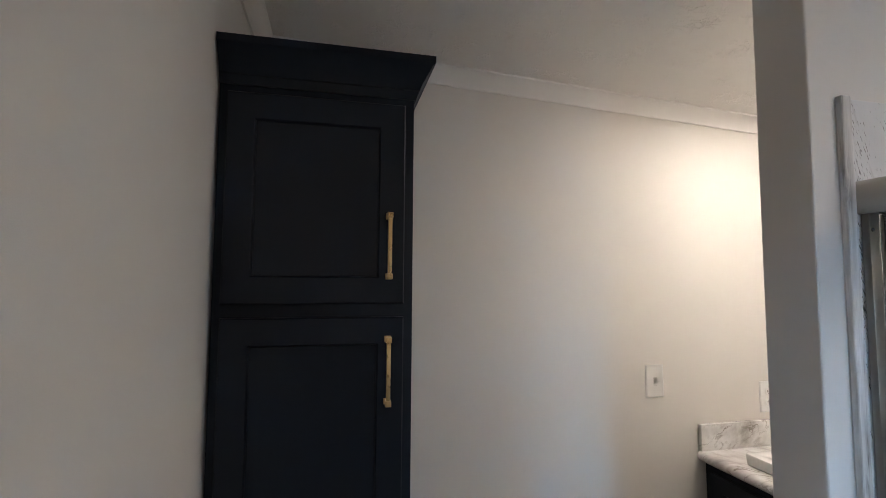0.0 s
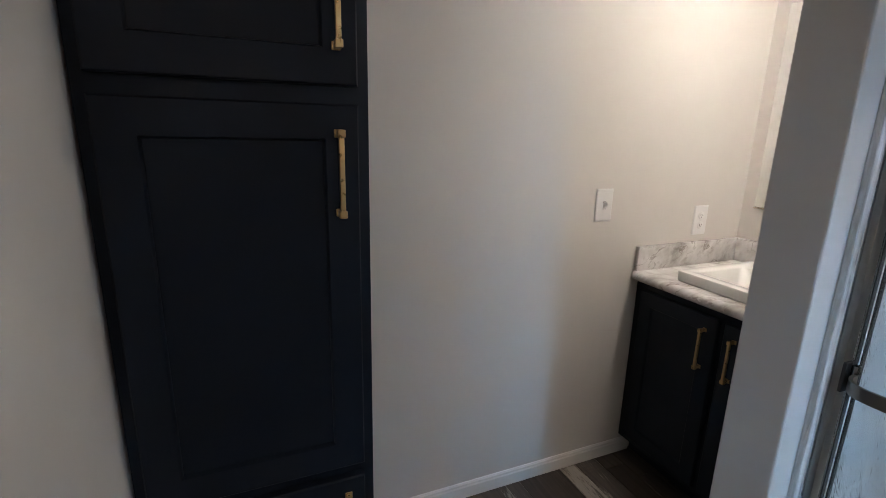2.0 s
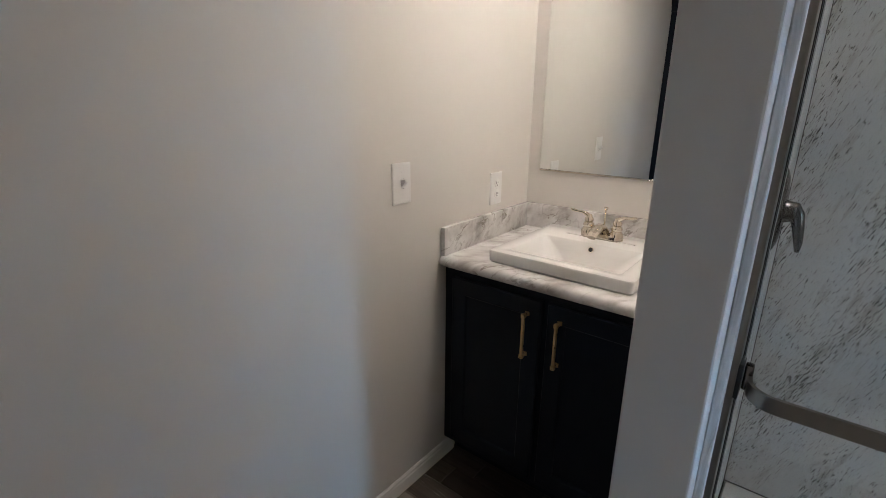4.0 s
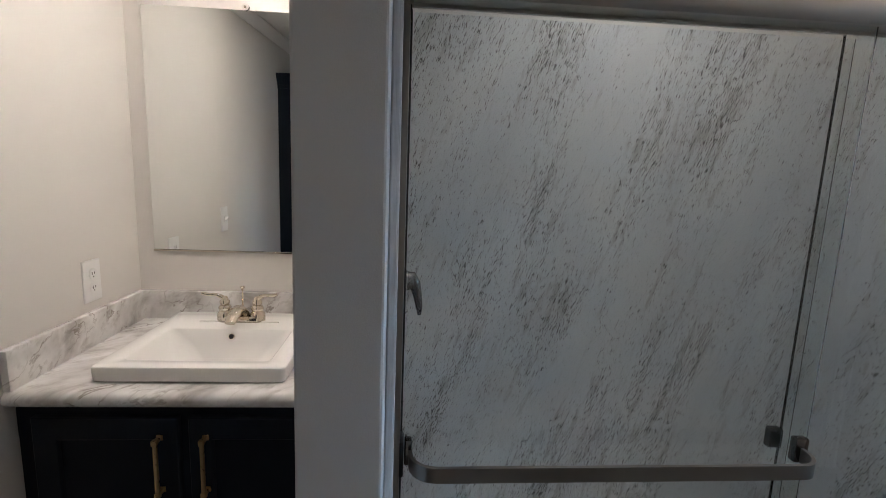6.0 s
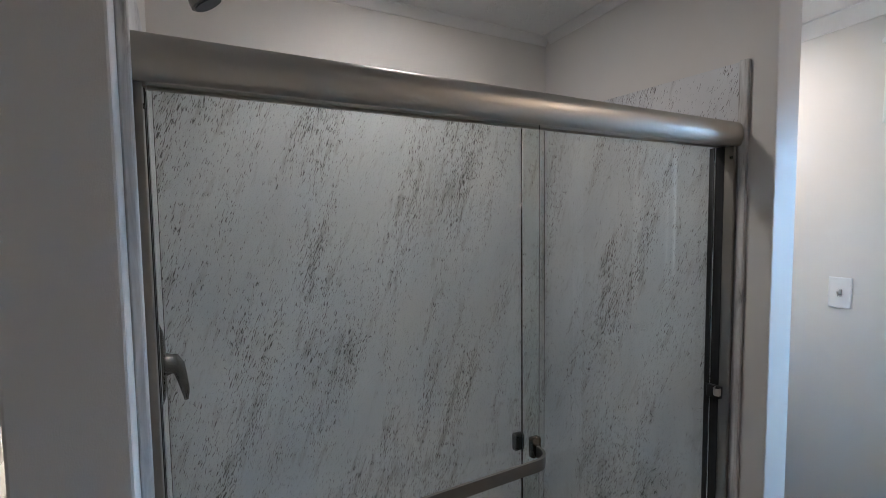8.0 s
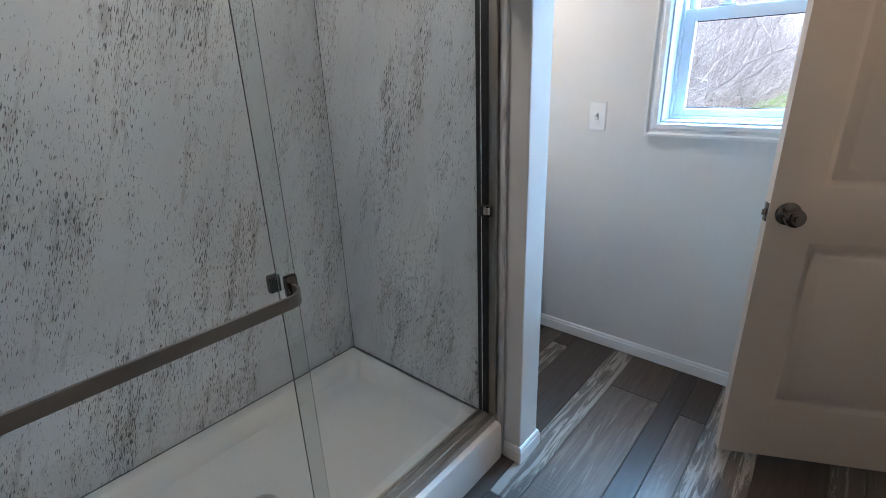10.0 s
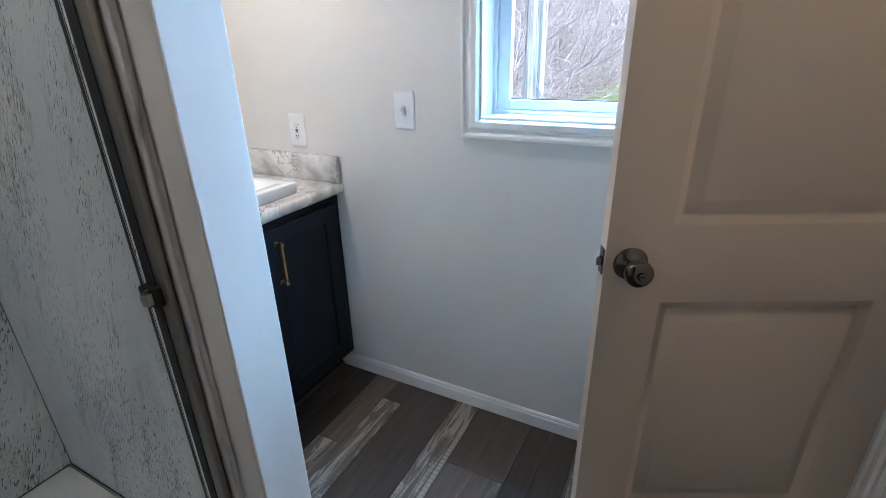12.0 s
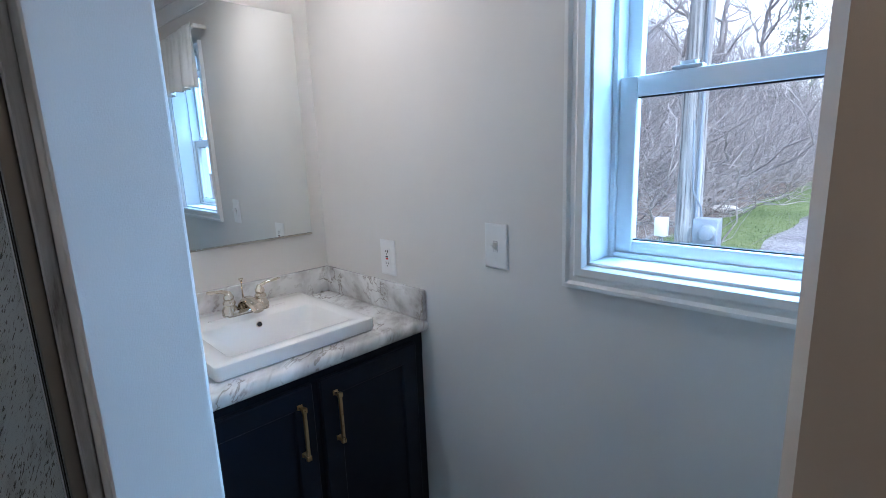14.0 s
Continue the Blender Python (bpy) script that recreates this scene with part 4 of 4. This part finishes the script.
enc = thing("shower_enclosure", (0.7, 0.15, 0.142), "brushed nickel sliding shower door frame with clear glass", "shower door")
HEAD = [(0.170, 1.6040), (0.170, 1.6600), (0.160, 1.6670), (0.112, 1.6670), (0.104, 1.6600), (0.100, 1.6460), (0.0985, 1.6340), (0.100, 1.6200), (0.104, 1.6090), (0.110, 1.6030), (0.118, 1.6030), (0.118, 1.6090), (0.163, 1.6090), (0.163, 1.6040)]
b2 = bmesh.new()
add_loft(b2, [[(x, y, z) for y, z in HEAD] for x in (px0 - 0.004, px1 + 0.004)])
part("header", b2, M_NICKEL, enc)
for xa, xb, xi in ((px0 - 0.001, px0 + 0.014, px0 + 0.017), (px1 - 0.014, px1 + 0.001, px1 - 0.016)):
    b2 = box((xa, 0.114, 0.161), (xb, 0.164, 1.604), 0.0025)
    add_box(b2, (xa + 0.003, 0.1635, 0.161), (xb - 0.003, 0.1665, 1.604), 0.001)
    j = part("jamb", b2, M_SATIN, enc)
    lo, hi = sorted((xi, xb if xi > xb else xa))
    part("seal", box((lo, 0.172, 0.161), (hi, 0.186, 1.604), 0.002), M_BLACK, j)
    # black strip put on the jamb face for the dark inside of its channel
    ga, gb = sorted((xb, xb + 0.0015) if xi > xb else (xa, xa - 0.0015))
    part("gasket_channel", box((ga, 0.152 if xi > xb else 0.140, 0.161), (gb, 0.164, 1.604)), M_BLACK, j)
    part("fixing_screw", add_turned(bmesh.new(), (xb if xi > xb else xa, 0.121, 1.572), (1 if xi > xb else -1, 0, 0), [(0, 0.004), (0.0015, 0.0035)], 12), M_KNOB, j)
TRACK = [(0.116, 0.1355), (0.190, 0.1355), (0.190, 0.160), (0.184, 0.160), (0.184, 0.150), (0.150, 0.150), (0.150, 0.160), (0.144, 0.160), (0.144, 0.152), (0.122, 0.156)]
b2 = bmesh.new()
add_loft(b2, [[(x, y, z) for y, z in TRACK] for x in (px0 - 0.001, px1 + 0.001)])
part("bottom_track", b2, M_NICKEL, enc)
for nm, xa, xb, yy in (("outer_glass", px0 + 0.018, 0.717, 0.132), ("inner_glass", 0.694, px1 - 0.018, 0.164)):
    g = part(nm, box((xa, yy, 0.160), (xb, yy + 0.006, 1.618), 0.0008, 1), M_GLASS, enc)
    g.visible_shadow = False
    if nm == "outer_glass":
        outer = g
    else:
        inner = g
# towel bar on the outer pane, bent back to the glass at both ends
b2 = bmesh.new()
path = [(0.034, 0.130)] + [(0.074 - 0.040 * math.cos(a), 0.120 - 0.040 * math.sin(a)) for a in [radians(v) for v in (0, 18, 36, 54, 72, 90)]]
path += [(0.664, 0.080)] + [(0.669 + 0.036 * math.sin(a), 0.116 - 0.036 * math.cos(a)) for a in [radians(v) for v in (12, 30, 50, 70, 90)]] + [(0.705, 0.131)]
rings = []
for i, (x, y) in enumerate(path):
    dv = Vector((path[min(i + 1, len(path) - 1)][0] - path[max(i - 1, 0)][0], path[min(i + 1, len(path) - 1)][1] - path[max(i - 1, 0)][1], 0)).normalized()
    nv = Vector((dv.y, -dv.x, 0)) * 0.003
    c = Vector((x, y, 0.912))
    hz = Vector((0, 0, 0.0125))
    rings.append([c + nv + hz, c - nv + hz, c - nv - hz, c + nv - hz])
add_loft(b2, rings)
part("towel_bar", b2, M_SATIN, outer)
for x, hw in ((0.030, 0.006), (0.705, 0.012)):
    part("bar_bracket", box((x - hw, 0.126, 0.897), (x + hw, 0.144, 0.941), 0.003), M_KNOB, outer)
part("inside_knob", box((0.680, 0.171, 0.898), (0.704, 0.186, 0.936), 0.004), M_KNOB, inner)
part("bumper", box((px0 + 0.013, 0.114, 0.884), (px0 + 0.020, 0.150, 0.945), 0.002), M_BLACK, enc)
b2 = box((px1 - 0.030, 0.128, 0.890), (px1 - 0.012, 0.170, 0.925), 0.003)
part("bumper", b2, M_BLACK, enc)
b2 = bmesh.new()
cl = [(px1 - 0.028, 0.140), (px1 - 0.044, 0.136), (px1 - 0.050, 0.128), (px1 - 0.046, 0.120), (px1 - 0.036, 0.120)]
add_loft(b2, [[Vector((x, y, z)) for z in (0.905, 0.925)] + [Vector((x + 0.002, y + 0.003, z)) for z in (0.925, 0.905)] for x, y in cl])
part("catch", b2, M_NICKEL, enc)

# shower valve and head
VX, vy, vz = PLX1 + 0.006, 0.425, 1.135
valve = thing("shower_valve", (VX, vy, vz), "dark brushed nickel lever shower valve on an oval plate", "shower valve")
b2 = bmesh.new()
add_loft(b2, [circle((VX + d, vy, vz), r, (1, 0, 0), 36, ry) for d, r, ry in ((0, 0.046, 0.084), (0.005, 0.046, 0.084), (0.010, 0.043, 0.080), (0.015, 0.034, 0.066), (0.018, 0.022, 0.044))])
part("plate", b2, M_KNOB, valve)
b2 = bmesh.new()
add_turned(b2, (VX + 0.014, vy, vz), (1, 0, 0), [(0, 0.025), (0.006, 0.022), (0.013, 0.0195), (0.019, 0.018), (0.023, 0.013), (0.025, 0.006)], 24)
part("hub", b2, M_KNOB, valve)
b2 = bmesh.new()
add_tube(b2, [(VX + 0.020, vy, vz + 0.010), (VX + 0.030, vy, vz + 0.009), (VX + 0.038, vy, vz - 0.005), (VX + 0.044, vy, vz - 0.030), (VX + 0.049, vy, vz - 0.058), (VX + 0.050, vy, vz - 0.076)], [0.010, 0.0125, 0.0125, 0.010, 0.0075, 0.004], 14)
part("lever", b2, M_KNOB, valve)

head = thing("wall_shower", (PLX1, 0.48, 1.97), "brushed nickel shower head on a bent arm", "shower head")
ay, az = 0.48, 1.972
b2 = bmesh.new()
add_turned(b2, (PLX1, ay, az), (1, 0, 0), [(0, 0.030), (0.003, 0.030), (0.008, 0.022), (0.012, 0.012)], 24)
part("flange", b2, M_NICKEL, head)
b2 = bmesh.new()
add_tube(b2, [(PLX1 + 0.004, ay, az), (0.030, ay, az), (0.054, ay, az - 0.006), (0.072, ay, az - 0.020), (0.090, ay, az - 0.046)], 0.0095, 14)
part("arm", b2, M_KNOB, head)
b2 = bmesh.new()
ax = Vector((0.50, 0, -0.86)).normalized()
add_turned(b2, (0.088, ay, az - 0.044), ax, [(0, 0.012), (0.010, 0.014), (0.012, 0.017), (0.022, 0.017), (0.026, 0.020), (0.040, 0.028), (0.062, 0.034), (0.070, 0.034), (0.072, 0.030)], 26)
hd = part("spray_head", b2, M_KNOB, head)
b2 = bmesh.new()
add_turned(b2, Vector((0.088, ay, az - 0.044)) + ax * 0.0715, ax, [(0, 0.029), (0.003, 0.028)], 24)
part("spray_face", b2, M_BLACK, hd)


# ---------- recessed ceiling lamps ----------
# the last of DOWN is an unseen lamp, added to brighten the door leaf
for lx, ly, le, lc in DOWN:
    z = ceil_z(ly)
    lamp = thing("recessed_downlight", (lx, ly, z), "round white recessed LED ceiling light, switched on", "ceiling light", "recessed ceiling lights")
    b2 = bmesh.new()
    add_turned(b2, (lx, ly, z + 0.01), (0, 0, -1), [(0, 0.088), (0.016, 0.088), (0.020, 0.084), (0.021, 0.070), (0.016, 0.066)], 40)
    part("trim_ring", b2, M_PLASTIC, lamp)
    b2 = bmesh.new()
    add_turned(b2, (lx, ly, z - 0.0065), (0, 0, -1), [(0, 0.066), (0.004, 0.066), (0.006, 0.060)], 40)
    part("diffuser", b2, M_LAMP, lamp)

# ---------- outdoors, seen through the window ----------
GZ = -0.55
rng = random.Random(5)


def ground_z(x, y):
    """Flat yard that rises northward into a wooded bank."""
    return GZ + max(0.0, min(y, 40.0) - 3.8 + 0.3 * math.sin(x * 0.6)) * 0.5 + 0.04 * math.sin(x * 0.7) * math.sin(y * 0.5)


def sheet(x0, x1, y0, y1, nx, ny_, lift, edge=None):
    bmg = bmesh.new()
    vs = []
    for i in range(nx + 1):
        row = []
        for k in range(ny_ + 1):
            x, y = x0 + (x1 - x0) * i / nx, y0 + (y1 - y0) * k / ny_
            if edge:
                x, y = edge(x, y, i, k)
            row.append(bmg.verts.new((x, y, ground_z(x, y) + lift)))
        vs.append(row)
    for i in range(nx):
        for k in range(ny_):
            bmg.faces.new((vs[i][k], vs[i + 1][k], vs[i + 1][k + 1], vs[i][k + 1]))
    return bmg


setting("ground", sheet(-60, 120, -90, 90, 90, 60, -0.02), M_SOIL, "brown leaf-littered ground rising to a wooded bank", "ground", True)
setting("lawn", sheet(3.2, 40, 0.8, 4.3, 60, 12, 0.02, lambda x, y, i, k: (x, y + (0.35 * math.sin(x * 1.3) + 0.2 * math.sin(x * 2.9) if k == 12 else 0))), M_GRASSY, "strip of short green grass beside the drive", "lawn", True)
setting("driveway", sheet(3.0, 60.0, -4.5, 1.4, 70, 14, 0.05, lambda x, y, i, k: (x, y + (0.12 * math.sin(x * 2.1) + 0.08 * math.sin(x * 5.3) if k == 14 else 0))), M_GRAVEL, "grey gravel driveway along the grass", "driveway", True)

def overcast_mat():
    m, nt, b = mat("overcast_sky", (0.8, 0.85, 0.9), 1.0)
    cloud = ramp(nt, noise_tex(nt, coords(nt, (1, 1, 3), source="Position"), 0.02, 4), [(0.35, (0.80, 0.90, 1.0)), (0.65, (1.0, 1.0, 1.0))])
    nt.links.new(cloud, b.inputs["Emission Color"])
    b.inputs["Emission Strength"].default_value = 0.9
    return m


b2 = bmesh.new()
add_loft(b2, [[(85 * math.cos(radians(a)), 85 * math.sin(radians(a)), z) for a in range(-50, 81, 5)] for z in (-4, 70)], cap0=False, cap1=False, closed=False)
setting("backdrop", b2, overcast_mat(), "pale overcast sky behind the wooded bank", "sky", True)

PX, PY = 6.70, 1.14
pole = thing("utility_pole", (PX, PY, GZ), "weathered grey wooden utility pole with a conduit", "utility pole")
b2 = bmesh.new()
add_tube(b2, [(PX, PY, GZ - 0.3), (PX, PY, 2.0), (PX - 0.02, PY - 0.12, 7.5)], [0.135, 0.115, 0.095], 24)
part("post", b2, M_POLE, pole)
b2 = bmesh.new()
add_tube(b2, [(PX - 0.12, PY - 0.11, GZ), (PX - 0.12, PY - 0.11, 2.2), (PX - 0.10, PY - 0.10, 5.5)], 0.016, 8)
part("conduit", b2, M_GREYBOX, pole)
b2 = bmesh.new()
add_tube(b2, [(PX - 0.10, PY - 0.16, 0.63), (PX - 0.12, PY - 0.15, 0.74), (PX - 0.155, PY - 0.08, 0.9), (PX - 0.16, PY - 0.05, 1.6)], 0.011, 8)
part("cable", b2, M_GREYBOX, pole)
meter = thing("electric_meter", (PX - 0.2, PY - 0.24, GZ), "grey electric meter box with a round glass meter", "meter box")
part("box", box((PX - 0.28, PY - 0.36, 0.34), (PX - 0.12, PY - 0.13, 0.64), 0.012), M_GREYBOX, meter)
part("stand", box((PX - 0.22, PY - 0.27, GZ), (PX - 0.16, PY - 0.21, 0.34), 0.005), M_POLE, meter)
b2 = bmesh.new()
add_turned(b2, (PX - 0.28, PY - 0.28, 0.51), (-1, 0, 0), [(0, 0.080), (0.02, 0.080), (0.03, 0.070), (0.09, 0.067), (0.10, 0.045)], 24)
part("meter", b2, M_GREYBOX, meter)
jb = thing("junction_box", (PX - 0.2, PY + 0.2, GZ), "small white electrical box on a short post", "electrical box")
part("box", box((PX - 0.24, PY + 0.14, 0.42), (PX - 0.14, PY + 0.26, 0.62), 0.01), M_VINYL, jb)
part("stand", box((PX - 0.21, PY + 0.18, GZ), (PX - 0.17, PY + 0.22, 0.42), 0.004), M_POLE, jb)


def branch(bmt, p, d, length, r, depth, rr, crook=0.35):
    """A crooked limb that forks into thinner ones."""
    pts, q, dv = [Vector(p)], Vector(p), Vector(d).normalized()
    for i in range(4):
        dv = (dv + Vector((rr.uniform(-crook, crook), rr.uniform(-crook, crook), rr.uniform(-.5, .86) * crook))).normalized()
        q = q + dv * (length / 4)
        pts.append(q.copy())
    n = 6 if r > 0.03 else 4 if r > 0.01 else 3
    add_tube(bmt, pts, [r, r * 0.9, r * 0.78, r * 0.66, r * 0.5], n)
    if depth:
        for i in range(rr.choice((2, 3, 3))):
            k = rr.randint(1, 4)
            nd = (dv + Vector((rr.uniform(-1, 1), rr.uniform(-1, 1), rr.uniform(-.3, .7)))).normalized()
            branch(bmt, pts[k], nd, length * rr.uniform(0.5, 0.8), r * 0.55, depth - 1, rr, crook)


def tree(x, y, h, r, name, label):
    rr = random.Random(int(x * 97 + y * 31))
    t = thing(name, (x, y, ground_z(x, y)), label, "tree")
    bmt = bmesh.new()
    z = ground_z(x, y)
    pts = [Vector((x + rr.uniform(-.1, .1) * k, y + rr.uniform(-.1, .1) * k, z - 0.2 + h * k / 6)) for k in range(7)]
    add_tube(bmt, pts, [r * (1 - 0.12 * k) for k in range(7)], 9)
    part("trunk", bmt, M_TWIG, t)
    bmt = bmesh.new()
    for k in range(2, 7):
        for _ in range(3):
            a = rr.uniform(0, 6.28)
            branch(bmt, pts[k], (math.cos(a), math.sin(a), rr.uniform(0.2, 0.9)), h * rr.uniform(0.2, 0.34), r * 0.35, 3, rr)
    part("crown", bmt, M_TWIG, t)


for x, y, h, r in ((14.0, 6.2, 7.0, 0.12), (17.0, 6.6, 8.0, 0.13), (21.0, 6.0, 8.5, 0.15), (26.0, 6.5, 9.0, 0.16), (19.0, 9.5, 8.0, 0.15), (12.5, 7.5, 6.5, 0.10), (32.0, 6.0, 9.0, 0.18)):
    tree(x, y, h, r, "bare_tree", "bare leafless tree on the wooded bank")

# tangled brush on the bank
bmb = bmesh.new()
made = 0
while made < 4600:
    dist, ang = rng.uniform(9.0, 60), radians(rng.uniform(4, 30))
    x, y = 1.3 + dist * math.cos(ang), -0.6 + dist * math.sin(ang)
    if y < 3.7 + 0.5 * math.sin(x * 1.1) or y > 20:
        continue
    made += 1
    z = ground_z(x, y)
    a = rng.uniform(0, 6.28)
    L = rng.uniform(0.9, 2.8) * (0.8 + dist / 45)
    branch(bmb, (x, y, z + rng.uniform(0.0, 2.0) * min(1.0, (y - 3.2) / 3)), (math.cos(a), math.sin(a), rng.uniform(-0.6, 0.7)), L, rng.uniform(0.010, 0.026), 2, rng, 0.75)
brush = tagged(mesh_ob("brush", bmb, M_TWIG), "tangled bare grey-brown brush and vines on the bank", "brush", kind="stuff")

# evergreen among the bare trees
def evergreen(x, y, h):
    rr = random.Random(11)
    z = ground_z(x, y)
    t = thing("evergreen_tree", (x, y, z), "dull green evergreen behind the bare brush", "tree")
    bmt = bmesh.new()
    add_tube(bmt, [(x, y, z - 0.1), (x + 0.1, y, z + h * 0.5), (x, y + 0.1, z + h)], [0.14, 0.09, 0.02], 8)
    part("trunk", bmt, M_TWIG, t)
    vs, fs = [], []
    for _ in range(5200):
        f = rr.random() ** 0.8
        zz = z + h * (0.25 + 0.75 * f)
        rad = (1 - f * 0.75) * h * 0.30 * (0.25 + 0.75 * rr.random()) * (0.75 + 0.4 * math.sin(f * 17 + 3 * math.sin(f * 40)))
        a = rr.uniform(0, 6.28)
        c = Vector((x + rad * math.cos(a), y + rad * math.sin(a), zz + rr.uniform(-.1, .1)))
        u = Vector((rr.uniform(-1, 1), rr.uniform(-1, 1), rr.uniform(-1, 1))).normalized() * 0.10
        v = Vector((rr.uniform(-1, 1), rr.uniform(-1, 1), rr.uniform(-1, 1))).normalized() * 0.035
        k = len(vs)
        vs += [c - u, c + v, c + u, c - v]
        fs.append((k, k + 1, k + 2, k + 3))
    me = bpy.data.meshes.new("crown")
    me.from_pydata([tuple(v) for v in vs], [], fs)
    me.materials.append(M_NEEDLE)
    cr = new("crown", me)
    cr.parent = t
    cr.matrix_parent_inverse = t.matrix_world.inverted()


evergreen(38.0, 5.6, 11.5)
b2 = bmesh.new()
bmesh.ops.create_icosphere(b2, subdivisions=3, radius=0.26)
for v in b2.verts:
    v.co *= 1 + 0.25 * noise.noise(v.co * 5)
    v.co = Vector((v.co.x + 16.5, v.co.y * 1.7 + 3.3, v.co.z * 0.5 + ground_z(16.5, 3.3) + 0.14))
tagged(mesh_ob("field_stone", b2, M_STONE), "pale field stone at the edge of the brush", "stone")

# grass tufts on the lawn
vs, fs = [], []
for _ in range(9000):
    x, y = rng.uniform(7.0, 24.0), rng.uniform(1.3, 4.2)
    z = ground_z(x, y)
    a, hh = rng.uniform(0, 6.28), rng.uniform(0.03, 0.09)
    dx, dy = 0.006 * math.cos(a), 0.006 * math.sin(a)
    k = len(vs)
    vs += [(x - dx, y - dy, z), (x + dx, y + dy, z), (x + rng.uniform(-.03, .03), y + rng.uniform(-.03, .03), z + hh)]
    fs.append((k, k + 1, k + 2))
me = bpy.data.meshes.new("grass")
me.from_pydata(vs, [], fs)
me.materials.append(M_GRASSY)
tagged(new("grass", me), "short green grass blades on the lawn", "grass", kind="stuff")

# ---------- floor planks ----------
floor_ob = bpy.data.objects["floor"]
plank_meshes = {}


def plank_mesh(length, width, finish_name):
    key = (round(length, 3), round(width, 3), finish_name)
    if key not in plank_meshes:
        bmk = box((0, 0, -0.008), (key[0] - 0.0016, key[1] - 0.0016, 0.0), 0.0014, 1)
        finish(bmk, False)
        mk = bpy.data.meshes.new("plank")
        bmk.to_mesh(mk)
        bmk.free()
        mk.materials.append(PLANKS[finish_name])
        plank_meshes[key] = mk
    return plank_meshes[key]


# rows from the middle of the floor outwards: width, finishes that alternate along the row, one joint
ROWS = [(0.083, ("dark", "brown"), 1.30), (0.207, ("brown", "brown"), 2.042), (0.095, ("worn", "dark"), 1.25), (0.195, ("dark", "brown"), 1.10), (0.082, ("dark", "worn"), 2.215), (0.103, ("brown", "worn"), 1.945), (0.095, ("dark", "brown"), 1.62)]
total = sum(r[0] for r in ROWS)
y = -0.345 - total
row = 0
while y < YN:
    wide, finishes, joint = ROWS[row % len(ROWS)]
    x = joint - 4 * 1.22 + (0.4 if row // len(ROWS) != 1 else 0.0)
    k = 0
    while x < XR:
        length = 1.22
        xa, xb = max(x, XL - 0.02), min(x + length, XR + 0.02)
        ylo, yhi = max(y, YS - 0.02), min(y + wide, YN + 0.02)
        if xb - xa > 0.02 and yhi - ylo > 0.005:
            pk = new("plank", plank_mesh(xb - xa, yhi - ylo, finishes[k % 2]))
            pk.location = (xa, ylo, FZ)
            pk.parent = floor_ob
        x += length
        k += 1
    y += wide
    row += 1
